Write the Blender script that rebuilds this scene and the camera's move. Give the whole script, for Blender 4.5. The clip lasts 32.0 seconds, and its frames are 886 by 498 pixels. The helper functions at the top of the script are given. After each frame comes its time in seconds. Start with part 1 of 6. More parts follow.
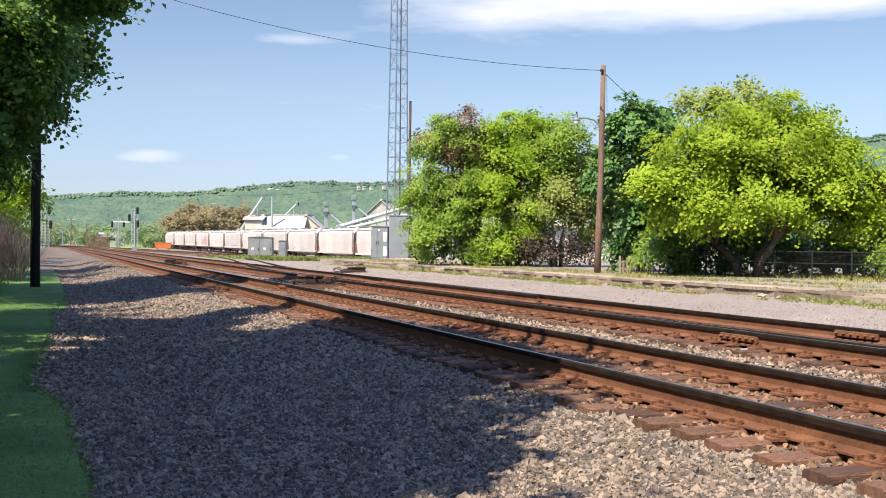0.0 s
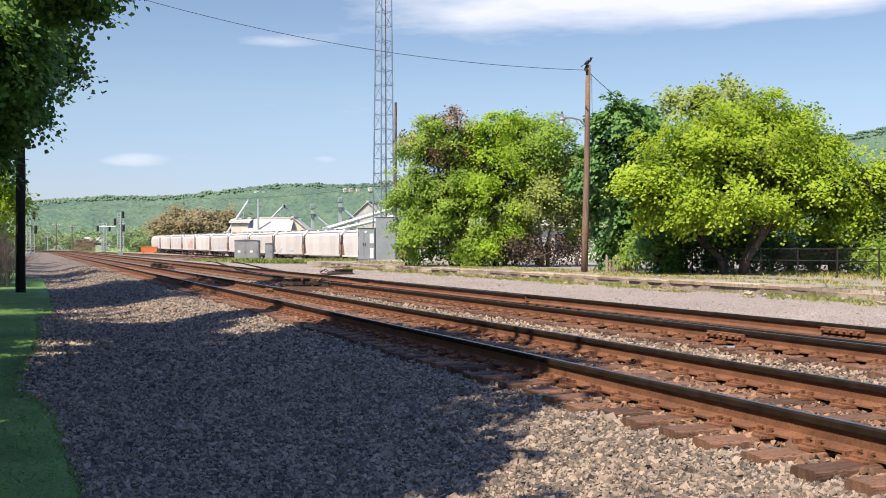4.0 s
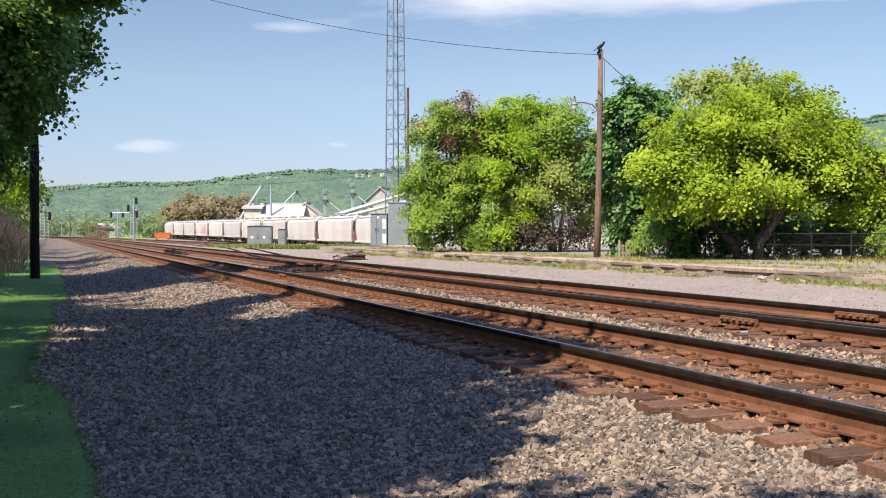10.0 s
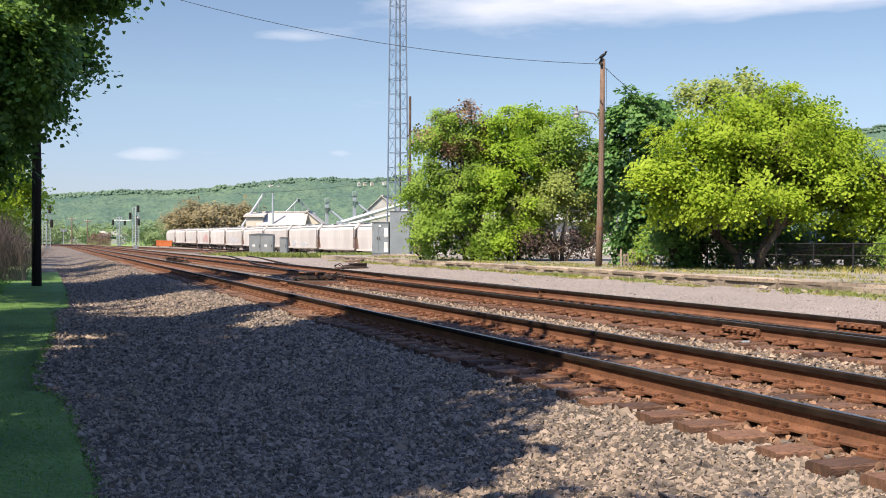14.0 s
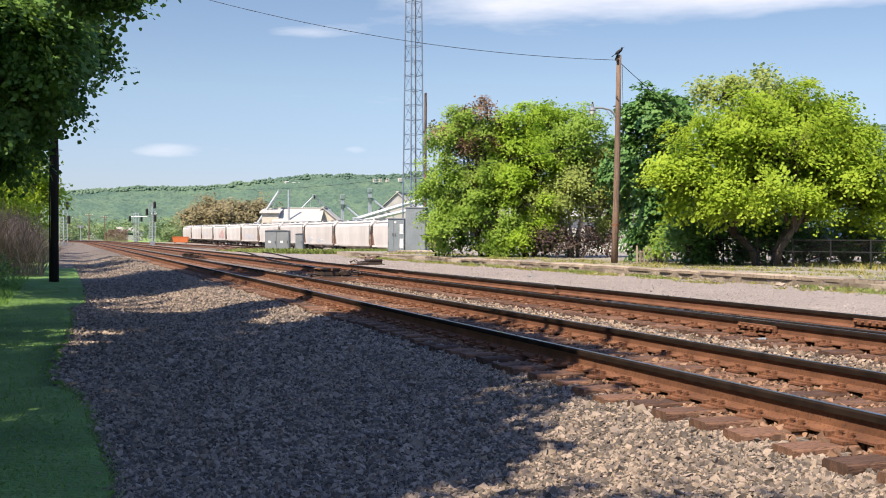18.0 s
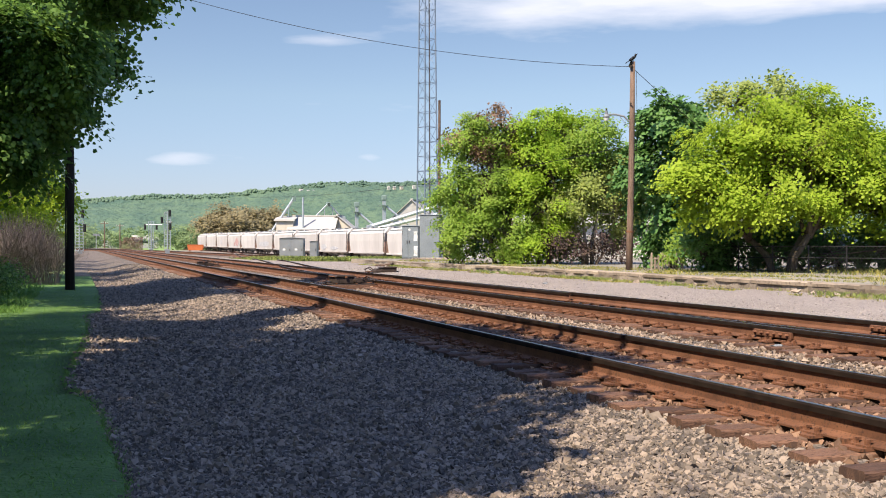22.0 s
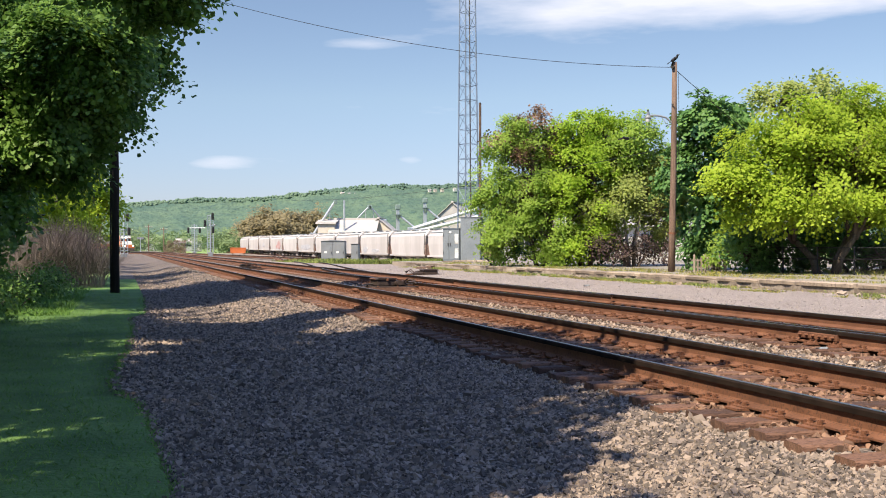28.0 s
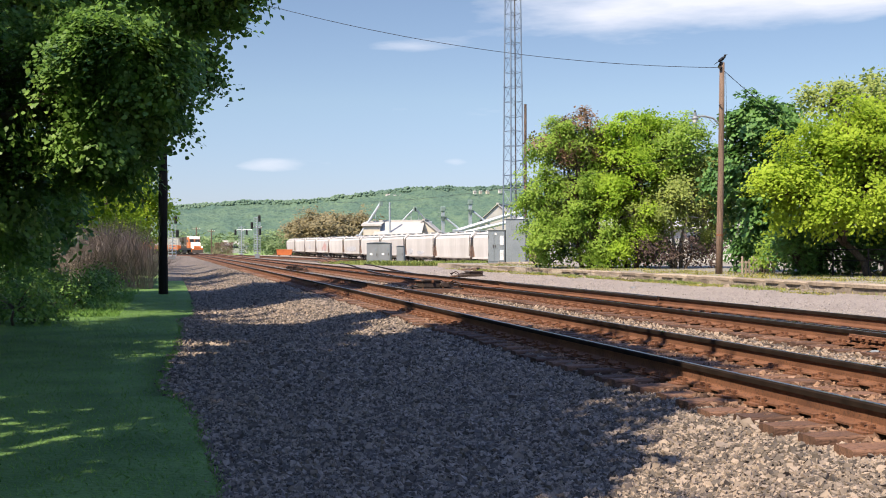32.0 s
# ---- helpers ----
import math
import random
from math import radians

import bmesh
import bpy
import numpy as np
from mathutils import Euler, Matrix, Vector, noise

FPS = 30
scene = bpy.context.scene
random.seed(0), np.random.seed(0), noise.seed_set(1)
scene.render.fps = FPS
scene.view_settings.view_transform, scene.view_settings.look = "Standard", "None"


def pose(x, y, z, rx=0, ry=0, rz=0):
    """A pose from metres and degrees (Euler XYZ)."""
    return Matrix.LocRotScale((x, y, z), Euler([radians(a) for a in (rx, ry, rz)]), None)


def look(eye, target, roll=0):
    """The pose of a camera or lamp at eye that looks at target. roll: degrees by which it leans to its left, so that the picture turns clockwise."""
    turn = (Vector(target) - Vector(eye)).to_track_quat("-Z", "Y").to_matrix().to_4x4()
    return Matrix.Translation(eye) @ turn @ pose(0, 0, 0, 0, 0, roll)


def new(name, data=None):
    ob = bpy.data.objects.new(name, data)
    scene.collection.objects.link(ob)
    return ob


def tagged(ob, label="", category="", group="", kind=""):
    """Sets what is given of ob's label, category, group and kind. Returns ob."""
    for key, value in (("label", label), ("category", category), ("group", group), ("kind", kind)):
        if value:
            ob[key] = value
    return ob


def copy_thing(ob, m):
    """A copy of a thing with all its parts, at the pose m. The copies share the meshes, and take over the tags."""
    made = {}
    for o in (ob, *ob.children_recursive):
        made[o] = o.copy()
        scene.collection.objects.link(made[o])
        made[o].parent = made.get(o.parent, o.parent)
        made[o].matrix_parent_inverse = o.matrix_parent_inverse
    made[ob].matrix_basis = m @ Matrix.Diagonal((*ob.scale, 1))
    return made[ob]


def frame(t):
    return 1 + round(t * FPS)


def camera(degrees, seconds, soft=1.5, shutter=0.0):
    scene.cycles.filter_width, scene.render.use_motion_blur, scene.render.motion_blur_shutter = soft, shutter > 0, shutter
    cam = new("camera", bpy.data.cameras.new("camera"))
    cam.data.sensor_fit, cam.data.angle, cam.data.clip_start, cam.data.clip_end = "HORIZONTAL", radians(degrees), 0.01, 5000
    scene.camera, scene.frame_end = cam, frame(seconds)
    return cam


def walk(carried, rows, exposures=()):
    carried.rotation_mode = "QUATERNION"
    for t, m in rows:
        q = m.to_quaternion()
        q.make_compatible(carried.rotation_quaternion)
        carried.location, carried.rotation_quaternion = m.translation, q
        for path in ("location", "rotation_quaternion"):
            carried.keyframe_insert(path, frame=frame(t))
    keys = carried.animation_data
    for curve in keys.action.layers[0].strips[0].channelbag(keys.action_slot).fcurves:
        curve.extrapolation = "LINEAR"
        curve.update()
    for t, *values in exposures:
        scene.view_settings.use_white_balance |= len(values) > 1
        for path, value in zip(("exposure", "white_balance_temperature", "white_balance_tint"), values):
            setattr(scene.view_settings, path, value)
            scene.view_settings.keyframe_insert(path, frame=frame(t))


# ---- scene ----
cam = camera(42.81, 32.0, soft=1.0)
EYE = 1.60
# seconds, yaw, pitch, roll of a camera held by hand on one spot
ROWS = [
    (0.0, -19.484, -0.159, -0.625), (0.5, -20.095, -0.637, -0.466), (1.0, -20.592, -0.586, -0.620), (1.5, -20.556, -0.267, -0.486),
    (2.0, -20.733, -0.084, -0.532), (2.5, -20.489, -0.298, -0.255), (4.5, -19.932, -0.068, 0.005), (5.0, -19.318, -0.591, 0.044),
    (5.5, -18.386, -1.058, 0.037), (6.0, -18.532, -0.809, -0.220), (6.5, -18.980, -0.400, -0.166), (7.0, -19.262, -0.476, -0.147),
    (7.5, -19.464, -0.629, 0.016), (8.0, -19.494, -0.770, 0.108), (8.5, -19.750, -0.725, -0.066), (9.0, -19.835, -0.744, -0.219),
    (9.5, -19.608, -0.780, -0.079), (10.0, -19.516, -0.847, 0.107), (10.5, -19.398, -0.886, 0.215), (11.0, -19.623, -0.422, -0.096),
    (11.5, -19.418, -0.445, -0.391), (12.0, -19.077, -0.462, -0.287), (12.5, -19.416, -0.567, -0.127), (13.0, -19.647, -0.501, -0.000),
    (13.5, -19.935, -0.449, 0.006), (14.0, -19.431, -0.401, -0.073), (14.5, -18.771, -0.421, 0.059), (16.5, -18.720, -0.743, -0.054),
    (17.0, -18.854, -0.708, -0.155), (17.5, -18.792, -0.615, -0.140), (18.0, -18.646, -0.585, -0.128), (18.5, -18.610, -0.460, -0.125),
    (19.0, -18.214, -0.571, -0.020), (19.5, -18.227, -0.485, -0.141), (20.0, -18.331, -0.352, -0.152), (20.5, -18.361, -0.280, -0.254),
    (21.0, -18.171, -0.221, -0.013), (21.5, -17.824, -0.188, 0.110), (22.0, -17.928, -0.218, 0.033), (22.5, -17.867, -0.237, -0.123),
    (23.0, -17.447, -0.268, -0.135), (23.5, -17.130, -0.433, -0.028), (24.0, -16.799, -0.467, 0.014), (24.5, -16.195, -0.530, 0.016),
    (25.0, -16.024, -0.414, 0.082), (25.5, -15.674, -0.491, 0.136), (27.5, -15.723, -0.268, 0.193), (28.0, -15.852, -0.093, 0.192),
    (28.5, -15.656, -0.180, 0.195), (29.0, -15.627, -0.332, -0.179), (29.5, -15.402, -0.419, -0.536), (30.0, -14.843, -0.503, -0.223),
    (30.5, -14.564, -0.576, 0.155), (31.0, -13.924, -0.493, -0.205), (31.5, -13.438, -0.052, -0.006), (32.0, -13.560, 0.008, 0.196),
]
walk(cam, [(t, pose(0, 0, EYE, 90 + pitch, roll, yaw)) for t, yaw, pitch, roll in ROWS], exposures=((0.0, 1.22), (2.5, 1.19), (4.5, 1.10), (32.0, 1.10)))

# ---- light ----
SUN_TO = Vector((-0.80, -0.60, 1.22)).normalized()
sun = new("sun", bpy.data.lights.new("sun", "SUN"))
sun.data.energy, sun.data.angle, sun.data.color = 5.0, radians(0.53), (1.0, 0.85, 0.66)
sun.matrix_world = look(SUN_TO * 200, (0, 0, 0))
world = bpy.data.worlds.new("sky")
scene.world = world
world.use_nodes = True
scene.view_settings.exposure = 0.0


def sky_nodes():
    nt = world.node_tree
    N, L = nt.nodes, nt.links
    N.clear()
    sky = N.new("ShaderNodeTexSky")
    sky.sky_type, sky.sun_disc = "NISHITA", False
    sky.sun_elevation = math.asin(SUN_TO.z)
    sky.sun_rotation = math.atan2(SUN_TO.x, SUN_TO.y)
    sky.air_density, sky.dust_density, sky.ozone_density = 0.9, 0.35, 2.3
    co = N.new("ShaderNodeTexCoord")
    # clouds: broad soft banks on a stretched noise, thicker higher up in the sky
    mp = N.new("ShaderNodeMapping")
    mp.inputs["Scale"].default_value = (2.0, 2.0, 11.0)
    mp.inputs["Location"].default_value = (0.35, 0.2, 0.1)
    no = N.new("ShaderNodeTexNoise")
    no.inputs["Scale"].default_value, no.inputs["Detail"].default_value, no.inputs["Roughness"].default_value = 2.2, 8, 0.55
    sep = N.new("ShaderNodeSeparateXYZ")
    L.new(co.outputs["Generated"], mp.inputs["Vector"])
    L.new(mp.outputs[0], no.inputs["Vector"])
    L.new(co.outputs["Generated"], sep.inputs[0])
    high = N.new("ShaderNodeMapRange")
    high.inputs[1].default_value, high.inputs[2].default_value, high.inputs[3].default_value, high.inputs[4].default_value = 0.12, 0.30, -0.16, 0.0
    L.new(sep.outputs["Z"], high.inputs[0])
    add = N.new("ShaderNodeMath")
    L.new(no.outputs["Fac"], add.inputs[0])
    L.new(high.outputs[0], add.inputs[1])
    ramp = N.new("ShaderNodeMapRange")
    ramp.inputs[1].default_value, ramp.inputs[2].default_value, ramp.inputs[3].default_value, ramp.inputs[4].default_value = 0.50, 0.80, 0.0, 0.85
    # small separate clouds low over the hills: azimuth, elevation, half-width, half-height in degrees
    total = add.outputs[0]
    for az, el, wide, tall, thick in ((4.8, 4.25, 1.7, 0.40, 0.26), (14.3, 4.4, 0.9, 0.34, 0.20), (12.2, 10.2, 3.2, 0.5, 0.19), (27.0, 12.2, 15.0, 1.9, 0.33), (38.0, 11.9, 9.0, 1.2, 0.24)):
        c = (math.sin(radians(az)) * math.cos(radians(el)), math.cos(radians(az)) * math.cos(radians(el)), math.sin(radians(el)))
        df = N.new("ShaderNodeVectorMath")
        df.operation = "SUBTRACT"
        df.inputs[1].default_value = c
        L.new(co.outputs["Generated"], df.inputs[0])
        sc = N.new("ShaderNodeVectorMath")
        sc.operation = "MULTIPLY"
        sc.inputs[1].default_value = (1 / radians(wide), 1 / radians(wide), 1 / radians(tall))
        L.new(df.outputs[0], sc.inputs[0])
        ln = N.new("ShaderNodeVectorMath")
        ln.operation = "LENGTH"
        L.new(sc.outputs[0], ln.inputs[0])
        mr = N.new("ShaderNodeMapRange")
        mr.interpolation_type = "SMOOTHSTEP"
        mr.inputs[1].default_value, mr.inputs[2].default_value, mr.inputs[3].default_value, mr.inputs[4].default_value = 0.0, 1.5, thick, 0.0
        L.new(ln.outputs["Value"], mr.inputs[0])
        plus = N.new("ShaderNodeMath")
        L.new(total, plus.inputs[0])
        L.new(mr.outputs[0], plus.inputs[1])
        total = plus.outputs[0]
    L.new(total, ramp.inputs[0])
    tint = N.new("ShaderNodeMix")
    tint.data_type, tint.blend_type = "RGBA", "MULTIPLY"
    tint.inputs["Factor"].default_value = 1.0
    # haze: the air near the horizon is a paler, cooler blue
    low = N.new("ShaderNodeMapRange")
    low.inputs[1].default_value, low.inputs[2].default_value = 0.0, 0.13
    L.new(sep.outputs["Z"], low.inputs[0])
    cool = N.new("ShaderNodeMix")
    cool.data_type = "RGBA"
    cool.inputs["A"].default_value, cool.inputs["B"].default_value = (0.575, 0.575, 0.79, 1), (0.86, 0.80, 0.79, 1)
    L.new(low.outputs[0], cool.inputs["Factor"])
    clear = N.new("ShaderNodeMix")
    clear.data_type = "RGBA"
    clear.inputs["B"].default_value = (1.54, 1.72, 2.18, 1)
    top = N.new("ShaderNodeMapRange")
    top.inputs[1].default_value, top.inputs[2].default_value = 0.22, 0.5
    L.new(sep.outputs["Z"], top.inputs[0])
    L.new(top.outputs[0], clear.inputs["Factor"])
    L.new(cool.outputs["Result"], clear.inputs["A"])
    L.new(clear.outputs["Result"], tint.inputs["B"])
    L.new(sky.outputs[0], tint.inputs["A"])
    mix = N.new("ShaderNodeMix")
    mix.data_type = "RGBA"
    mix.inputs["B"].default_value = (6.6, 6.6, 7.2, 1)
    L.new(ramp.outputs[0], mix.inputs["Factor"])
    L.new(tint.outputs["Result"], mix.inputs["A"])
    bg = N.new("ShaderNodeBackground")
    bg.inputs["Strength"].default_value = 0.075
    L.new(mix.outputs["Result"], bg.inputs["Color"])
    out = N.new("ShaderNodeOutputWorld")
    L.new(bg.outputs[0], out.inputs["Surface"])


sky_nodes()


# ---- materials ----
def mat(name, a, b, c=None, scale=3.0, fine=40.0, rough=0.85, metal=0.0, bump=0.3, dist=0.02, by="Object", rnd=0.0, island=0.0, leaf=0.0, stretch=(1, 1, 1), contrast=0.25, detail=5, spec=0.3):
    """A surface that wanders between the colours a and b on a broad noise, with spots of c on a fine one."""
    m = bpy.data.materials.new(name)
    m.use_nodes = True
    nt = m.node_tree
    N, L = nt.nodes, nt.links
    bs = N["Principled BSDF"]
    co = N.new("ShaderNodeTexCoord")
    mp = N.new("ShaderNodeMapping")
    mp.inputs["Scale"].default_value = stretch
    L.new(co.outputs[by], mp.inputs["Vector"])
    n1, n2 = N.new("ShaderNodeTexNoise"), N.new("ShaderNodeTexNoise")
    n1.inputs["Scale"].default_value, n1.inputs["Detail"].default_value = scale, detail
    n2.inputs["Scale"].default_value, n2.inputs["Detail"].default_value = fine, 3
    L.new(mp.outputs[0], n1.inputs["Vector"])
    L.new(mp.outputs[0], n2.inputs["Vector"])
    fac = n1.outputs["Fac"]
    if rnd or island:
        src = N.new("ShaderNodeObjectInfo").outputs["Random"] if rnd else N.new("ShaderNodeNewGeometry").outputs["Random Per Island"]
        sh = N.new("ShaderNodeMath")
        sh.operation = "MULTIPLY_ADD"
        sh.inputs[1].default_value = rnd or island
        L.new(src, sh.inputs[0])
        off = N.new("ShaderNodeMath")
        off.operation = "SUBTRACT"
        off.inputs[1].default_value = (rnd or island) / 2
        L.new(fac, off.inputs[0])
        L.new(off.outputs[0], sh.inputs[2])
        fac = sh.outputs[0]
    r1 = N.new("ShaderNodeValToRGB")
    r1.color_ramp.elements[0].position, r1.color_ramp.elements[1].position = 0.5 - contrast, 0.5 + contrast
    r1.color_ramp.elements[0].color, r1.color_ramp.elements[1].color = (*a, 1), (*b, 1)
    L.new(fac, r1.inputs[0])
    col = r1.outputs[0]
    if c:
        r2 = N.new("ShaderNodeMapRange")
        r2.inputs[1].default_value, r2.inputs[2].default_value = 0.5, 0.72
        L.new(n2.outputs["Fac"], r2.inputs[0])
        mx = N.new("ShaderNodeMix")
        mx.data_type = "RGBA"
        mx.inputs["B"].default_value = (*c, 1)
        L.new(r2.outputs[0], mx.inputs["Factor"])
        L.new(col, mx.inputs["A"])
        col = mx.outputs["Result"]
    L.new(col, bs.inputs["Base Color"])
    bs.inputs["Roughness"].default_value, bs.inputs["Metallic"].default_value = rough, metal
    bs.inputs["Specular IOR Level"].default_value = spec
    if bump:
        bp = N.new("ShaderNodeBump")
        bp.inputs["Strength"].default_value, bp.inputs["Distance"].default_value = bump, dist
        L.new(n2.outputs["Fac"], bp.inputs["Height"])
        L.new(bp.outputs[0], bs.inputs["Normal"])
    if leaf:
        tr = N.new("ShaderNodeBsdfTranslucent")
        L.new(col, tr.inputs["Color"])
        sm = N.new("ShaderNodeMixShader")
        sm.inputs[0].default_value = leaf
        L.new(bs.outputs[0], sm.inputs[1])
        L.new(tr.outputs[0], sm.inputs[2])
        L.new(sm.outputs[0], N["Material Output"].inputs["Surface"])
    return m


M = {}


def stone_mat(name, dark, light, joint, scale, patch):
    """Packed crushed stone: each stone its own tone, dark joints between them, broad stains over all."""
    m = bpy.data.materials.new(name)
    m.use_nodes = True
    N, L = m.node_tree.nodes, m.node_tree.links
    bs = N["Principled BSDF"]
    bs.inputs["Roughness"].default_value, bs.inputs["Specular IOR Level"].default_value = 0.95, 0.2
    co = N.new("ShaderNodeTexCoord")
    vo, ns = N.new("ShaderNodeTexVoronoi"), N.new("ShaderNodeTexNoise")
    vo.inputs["Scale"].default_value, ns.inputs["Scale"].default_value, ns.inputs["Detail"].default_value = scale, patch, 6
    L.new(co.outputs["Object"], vo.inputs["Vector"])
    L.new(co.outputs["Object"], ns.inputs["Vector"])
    sp = N.new("ShaderNodeSeparateColor")
    L.new(vo.outputs["Color"], sp.inputs[0])
    mean = N.new("ShaderNodeMath")
    mean.operation = "MULTIPLY_ADD"
    mean.inputs[1].default_value = 0.55
    L.new(sp.outputs[0], mean.inputs[0])
    half = N.new("ShaderNodeMath")
    half.operation = "MULTIPLY"
    half.inputs[1].default_value = 0.5
    L.new(ns.outputs["Fac"], half.inputs[0])
    L.new(half.outputs[0], mean.inputs[2])
    rp = N.new("ShaderNodeValToRGB")
    rp.color_ramp.elements[0].position, rp.color_ramp.elements[1].position = 0.15, 0.9
    rp.color_ramp.elements[0].color, rp.color_ramp.elements[1].color = (*dark, 1), (*light, 1)
    L.new(mean.outputs[0], rp.inputs[0])
    jr = N.new("ShaderNodeMapRange")
    jr.inputs[1].default_value, jr.inputs[2].default_value, jr.inputs[3].default_value, jr.inputs[4].default_value = 0.45, 0.75, 0.0, 0.8
    L.new(vo.outputs["Distance"], jr.inputs[0])
    mx = N.new("ShaderNodeMix")
    mx.data_type = "RGBA"
    mx.inputs["B"].default_value = (*joint, 1)
    L.new(jr.outputs[0], mx.inputs["Factor"])
    L.new(rp.outputs[0], mx.inputs["A"])
    L.new(mx.outputs["Result"], bs.inputs["Base Color"])
    bp = N.new("ShaderNodeBump")
    bp.invert = True
    bp.inputs["Strength"].default_value, bp.inputs["Distance"].default_value = 1.0, 0.6 / scale
    L.new(vo.outputs["Distance"], bp.inputs["Height"])
    L.new(bp.outputs[0], bs.inputs["Normal"])
    return m


M["ballast"] = stone_mat("ballast", (0.070, 0.060, 0.054), (0.255, 0.210, 0.176), (0.024, 0.021, 0.020), 24, 1.3)
M["stone"] = mat("stone", (0.085, 0.072, 0.063), (0.262, 0.210, 0.170), None, 6, 60, 0.9, bump=0.3, dist=0.005, island=0.85)
M["mid_stone"] = mat("mid_stone", (0.07, 0.052, 0.04), (0.28, 0.215, 0.165), None, 6, 60, 0.9, bump=0.2, dist=0.004, island=0.75)
M["road_stone"] = mat("road_stone", (0.17, 0.152, 0.14), (0.32, 0.285, 0.26), None, 6, 60, 0.9, bump=0, island=0.6)
M["rust_stone"] = mat("rust_stone", (0.085, 0.05, 0.034), (0.25, 0.152, 0.10), None, 6, 60, 0.9, bump=0.3, dist=0.005, island=0.75)
M["dirt"] = stone_mat("dirt", (0.165, 0.143, 0.128), (0.375, 0.328, 0.296), (0.12, 0.10, 0.09), 38, 0.35)
M["dirt_brown"] = stone_mat("dirt_brown", (0.15, 0.125, 0.105), (0.33, 0.285, 0.245), (0.12, 0.10, 0.085), 9, 0.25)
M["switch_rust"] = mat("switch_rust", (0.018, 0.014, 0.012), (0.055, 0.038, 0.031), (0.085, 0.058, 0.046), 6, 30, 0.8, metal=0.2, bump=0.4, dist=0.006)
M["lawn"] = mat("lawn", (0.050, 0.112, 0.025), (0.115, 0.205, 0.052), (0.064, 0.130, 0.034), 0.9, 25, 0.9, bump=1.0, dist=0.04, contrast=0.18)
M["blade"] = mat("blade", (0.110, 0.215, 0.048), (0.205, 0.350, 0.090), None, 2, 30, 0.8, bump=0, island=0.4, leaf=0.5, spec=0.1)
M["dry_blade"] = mat("dry_blade", (0.13, 0.17, 0.03), (0.38, 0.33, 0.09), None, 2, 30, 0.8, bump=0, island=0.8, leaf=0.25)
M["yard_blade"] = mat("yard_blade", (0.14, 0.20, 0.045), (0.30, 0.34, 0.10), None, 0.4, 30, 0.8, bump=0, island=0.7, leaf=0.3)
M["field"] = mat("field", (0.10, 0.19, 0.05), (0.22, 0.30, 0.09), (0.16, 0.18, 0.07), 0.03, 0.6, 0.95, bump=0.4, dist=0.1)
M["rail_rust"] = mat("rail_rust", (0.086, 0.037, 0.020), (0.178, 0.080, 0.043), (0.052, 0.026, 0.017), 3, 50, 0.85, bump=0.25, dist=0.003)
# near black: oil grime and the shade under the head, both in the colour
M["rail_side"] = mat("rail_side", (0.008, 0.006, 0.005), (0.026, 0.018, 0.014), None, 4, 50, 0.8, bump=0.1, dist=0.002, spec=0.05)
M["rail_top"] = mat("rail_top", (0.20, 0.20, 0.20), (0.36, 0.36, 0.37), None, 5, 60, 0.33, metal=1.0, bump=0.03, dist=0.001)
M["tie"] = mat("tie", (0.060, 0.034, 0.025), (0.175, 0.095, 0.062), (0.030, 0.018, 0.014), 3, 25, 0.92, bump=0.7, dist=0.012, stretch=(1, 7, 3), rnd=0.5)
M["plate"] = mat("plate", (0.10, 0.042, 0.022), (0.22, 0.098, 0.052), (0.055, 0.028, 0.018), 8, 60, 0.88, bump=0.3, dist=0.004)
M["concrete"] = mat("concrete", (0.13, 0.105, 0.08), (0.40, 0.34, 0.27), (0.10, 0.08, 0.062), 1.1, 11, 0.92, bump=0.5, dist=0.012, rnd=0.35)
M["platform"] = mat("platform", (0.15, 0.135, 0.115), (0.27, 0.245, 0.21), (0.17, 0.16, 0.10), 0.5, 6, 0.95, bump=0.5, dist=0.01)
M["pole_wood"] = mat("pole_wood", (0.085, 0.056, 0.040), (0.21, 0.145, 0.108), (0.06, 0.04, 0.03), 4, 30, 0.9, bump=0.6, dist=0.008, stretch=(6, 6, 0.5))
M["creosote"] = mat("creosote", (0.012, 0.009, 0.007), (0.035, 0.025, 0.02), (0.01, 0.008, 0.006), 4, 30, 0.85, bump=0.6, dist=0.008, stretch=(6, 6, 0.5))
M["galvanised"] = mat("galvanised", (0.30, 0.34, 0.37), (0.46, 0.49, 0.52), None, 3, 40, 0.5, metal=0.6, bump=0.05)
M["steel_grey"] = mat("steel_grey", (0.16, 0.19, 0.21), (0.22, 0.25, 0.27), (0.14, 0.16, 0.17), 1.4, 14, 0.55, metal=0.2, bump=0.08)
M["case_grey"] = mat("case_grey", (0.17, 0.185, 0.195), (0.23, 0.245, 0.255), None, 1.4, 14, 0.5, metal=0.3, bump=0.05)
M["dark_metal"] = mat("dark_metal", (0.03, 0.028, 0.026), (0.08, 0.07, 0.06), (0.10, 0.06, 0.04), 5, 40, 0.7, metal=0.3, bump=0.2, dist=0.004)
M["black"] = mat("black", (0.008, 0.008, 0.009), (0.02, 0.02, 0.022), None, 3, 20, 0.6, bump=0.05)
M["white_car"] = mat("white_car", (0.36, 0.34, 0.325), (0.53, 0.51, 0.49), (0.38, 0.355, 0.335), 0.35, 1.6, 0.6, bump=0.1, dist=0.01, rnd=0.35, stretch=(1, 1, 0.35))
M["white_wall"] = mat("white_wall", (0.40, 0.385, 0.365), (0.50, 0.485, 0.46), None, 0.4, 5, 0.8, bump=0.1)
M["cream_wall"] = mat("cream_wall", (0.36, 0.33, 0.275), (0.46, 0.425, 0.36), None, 0.4, 5, 0.8, bump=0.1)
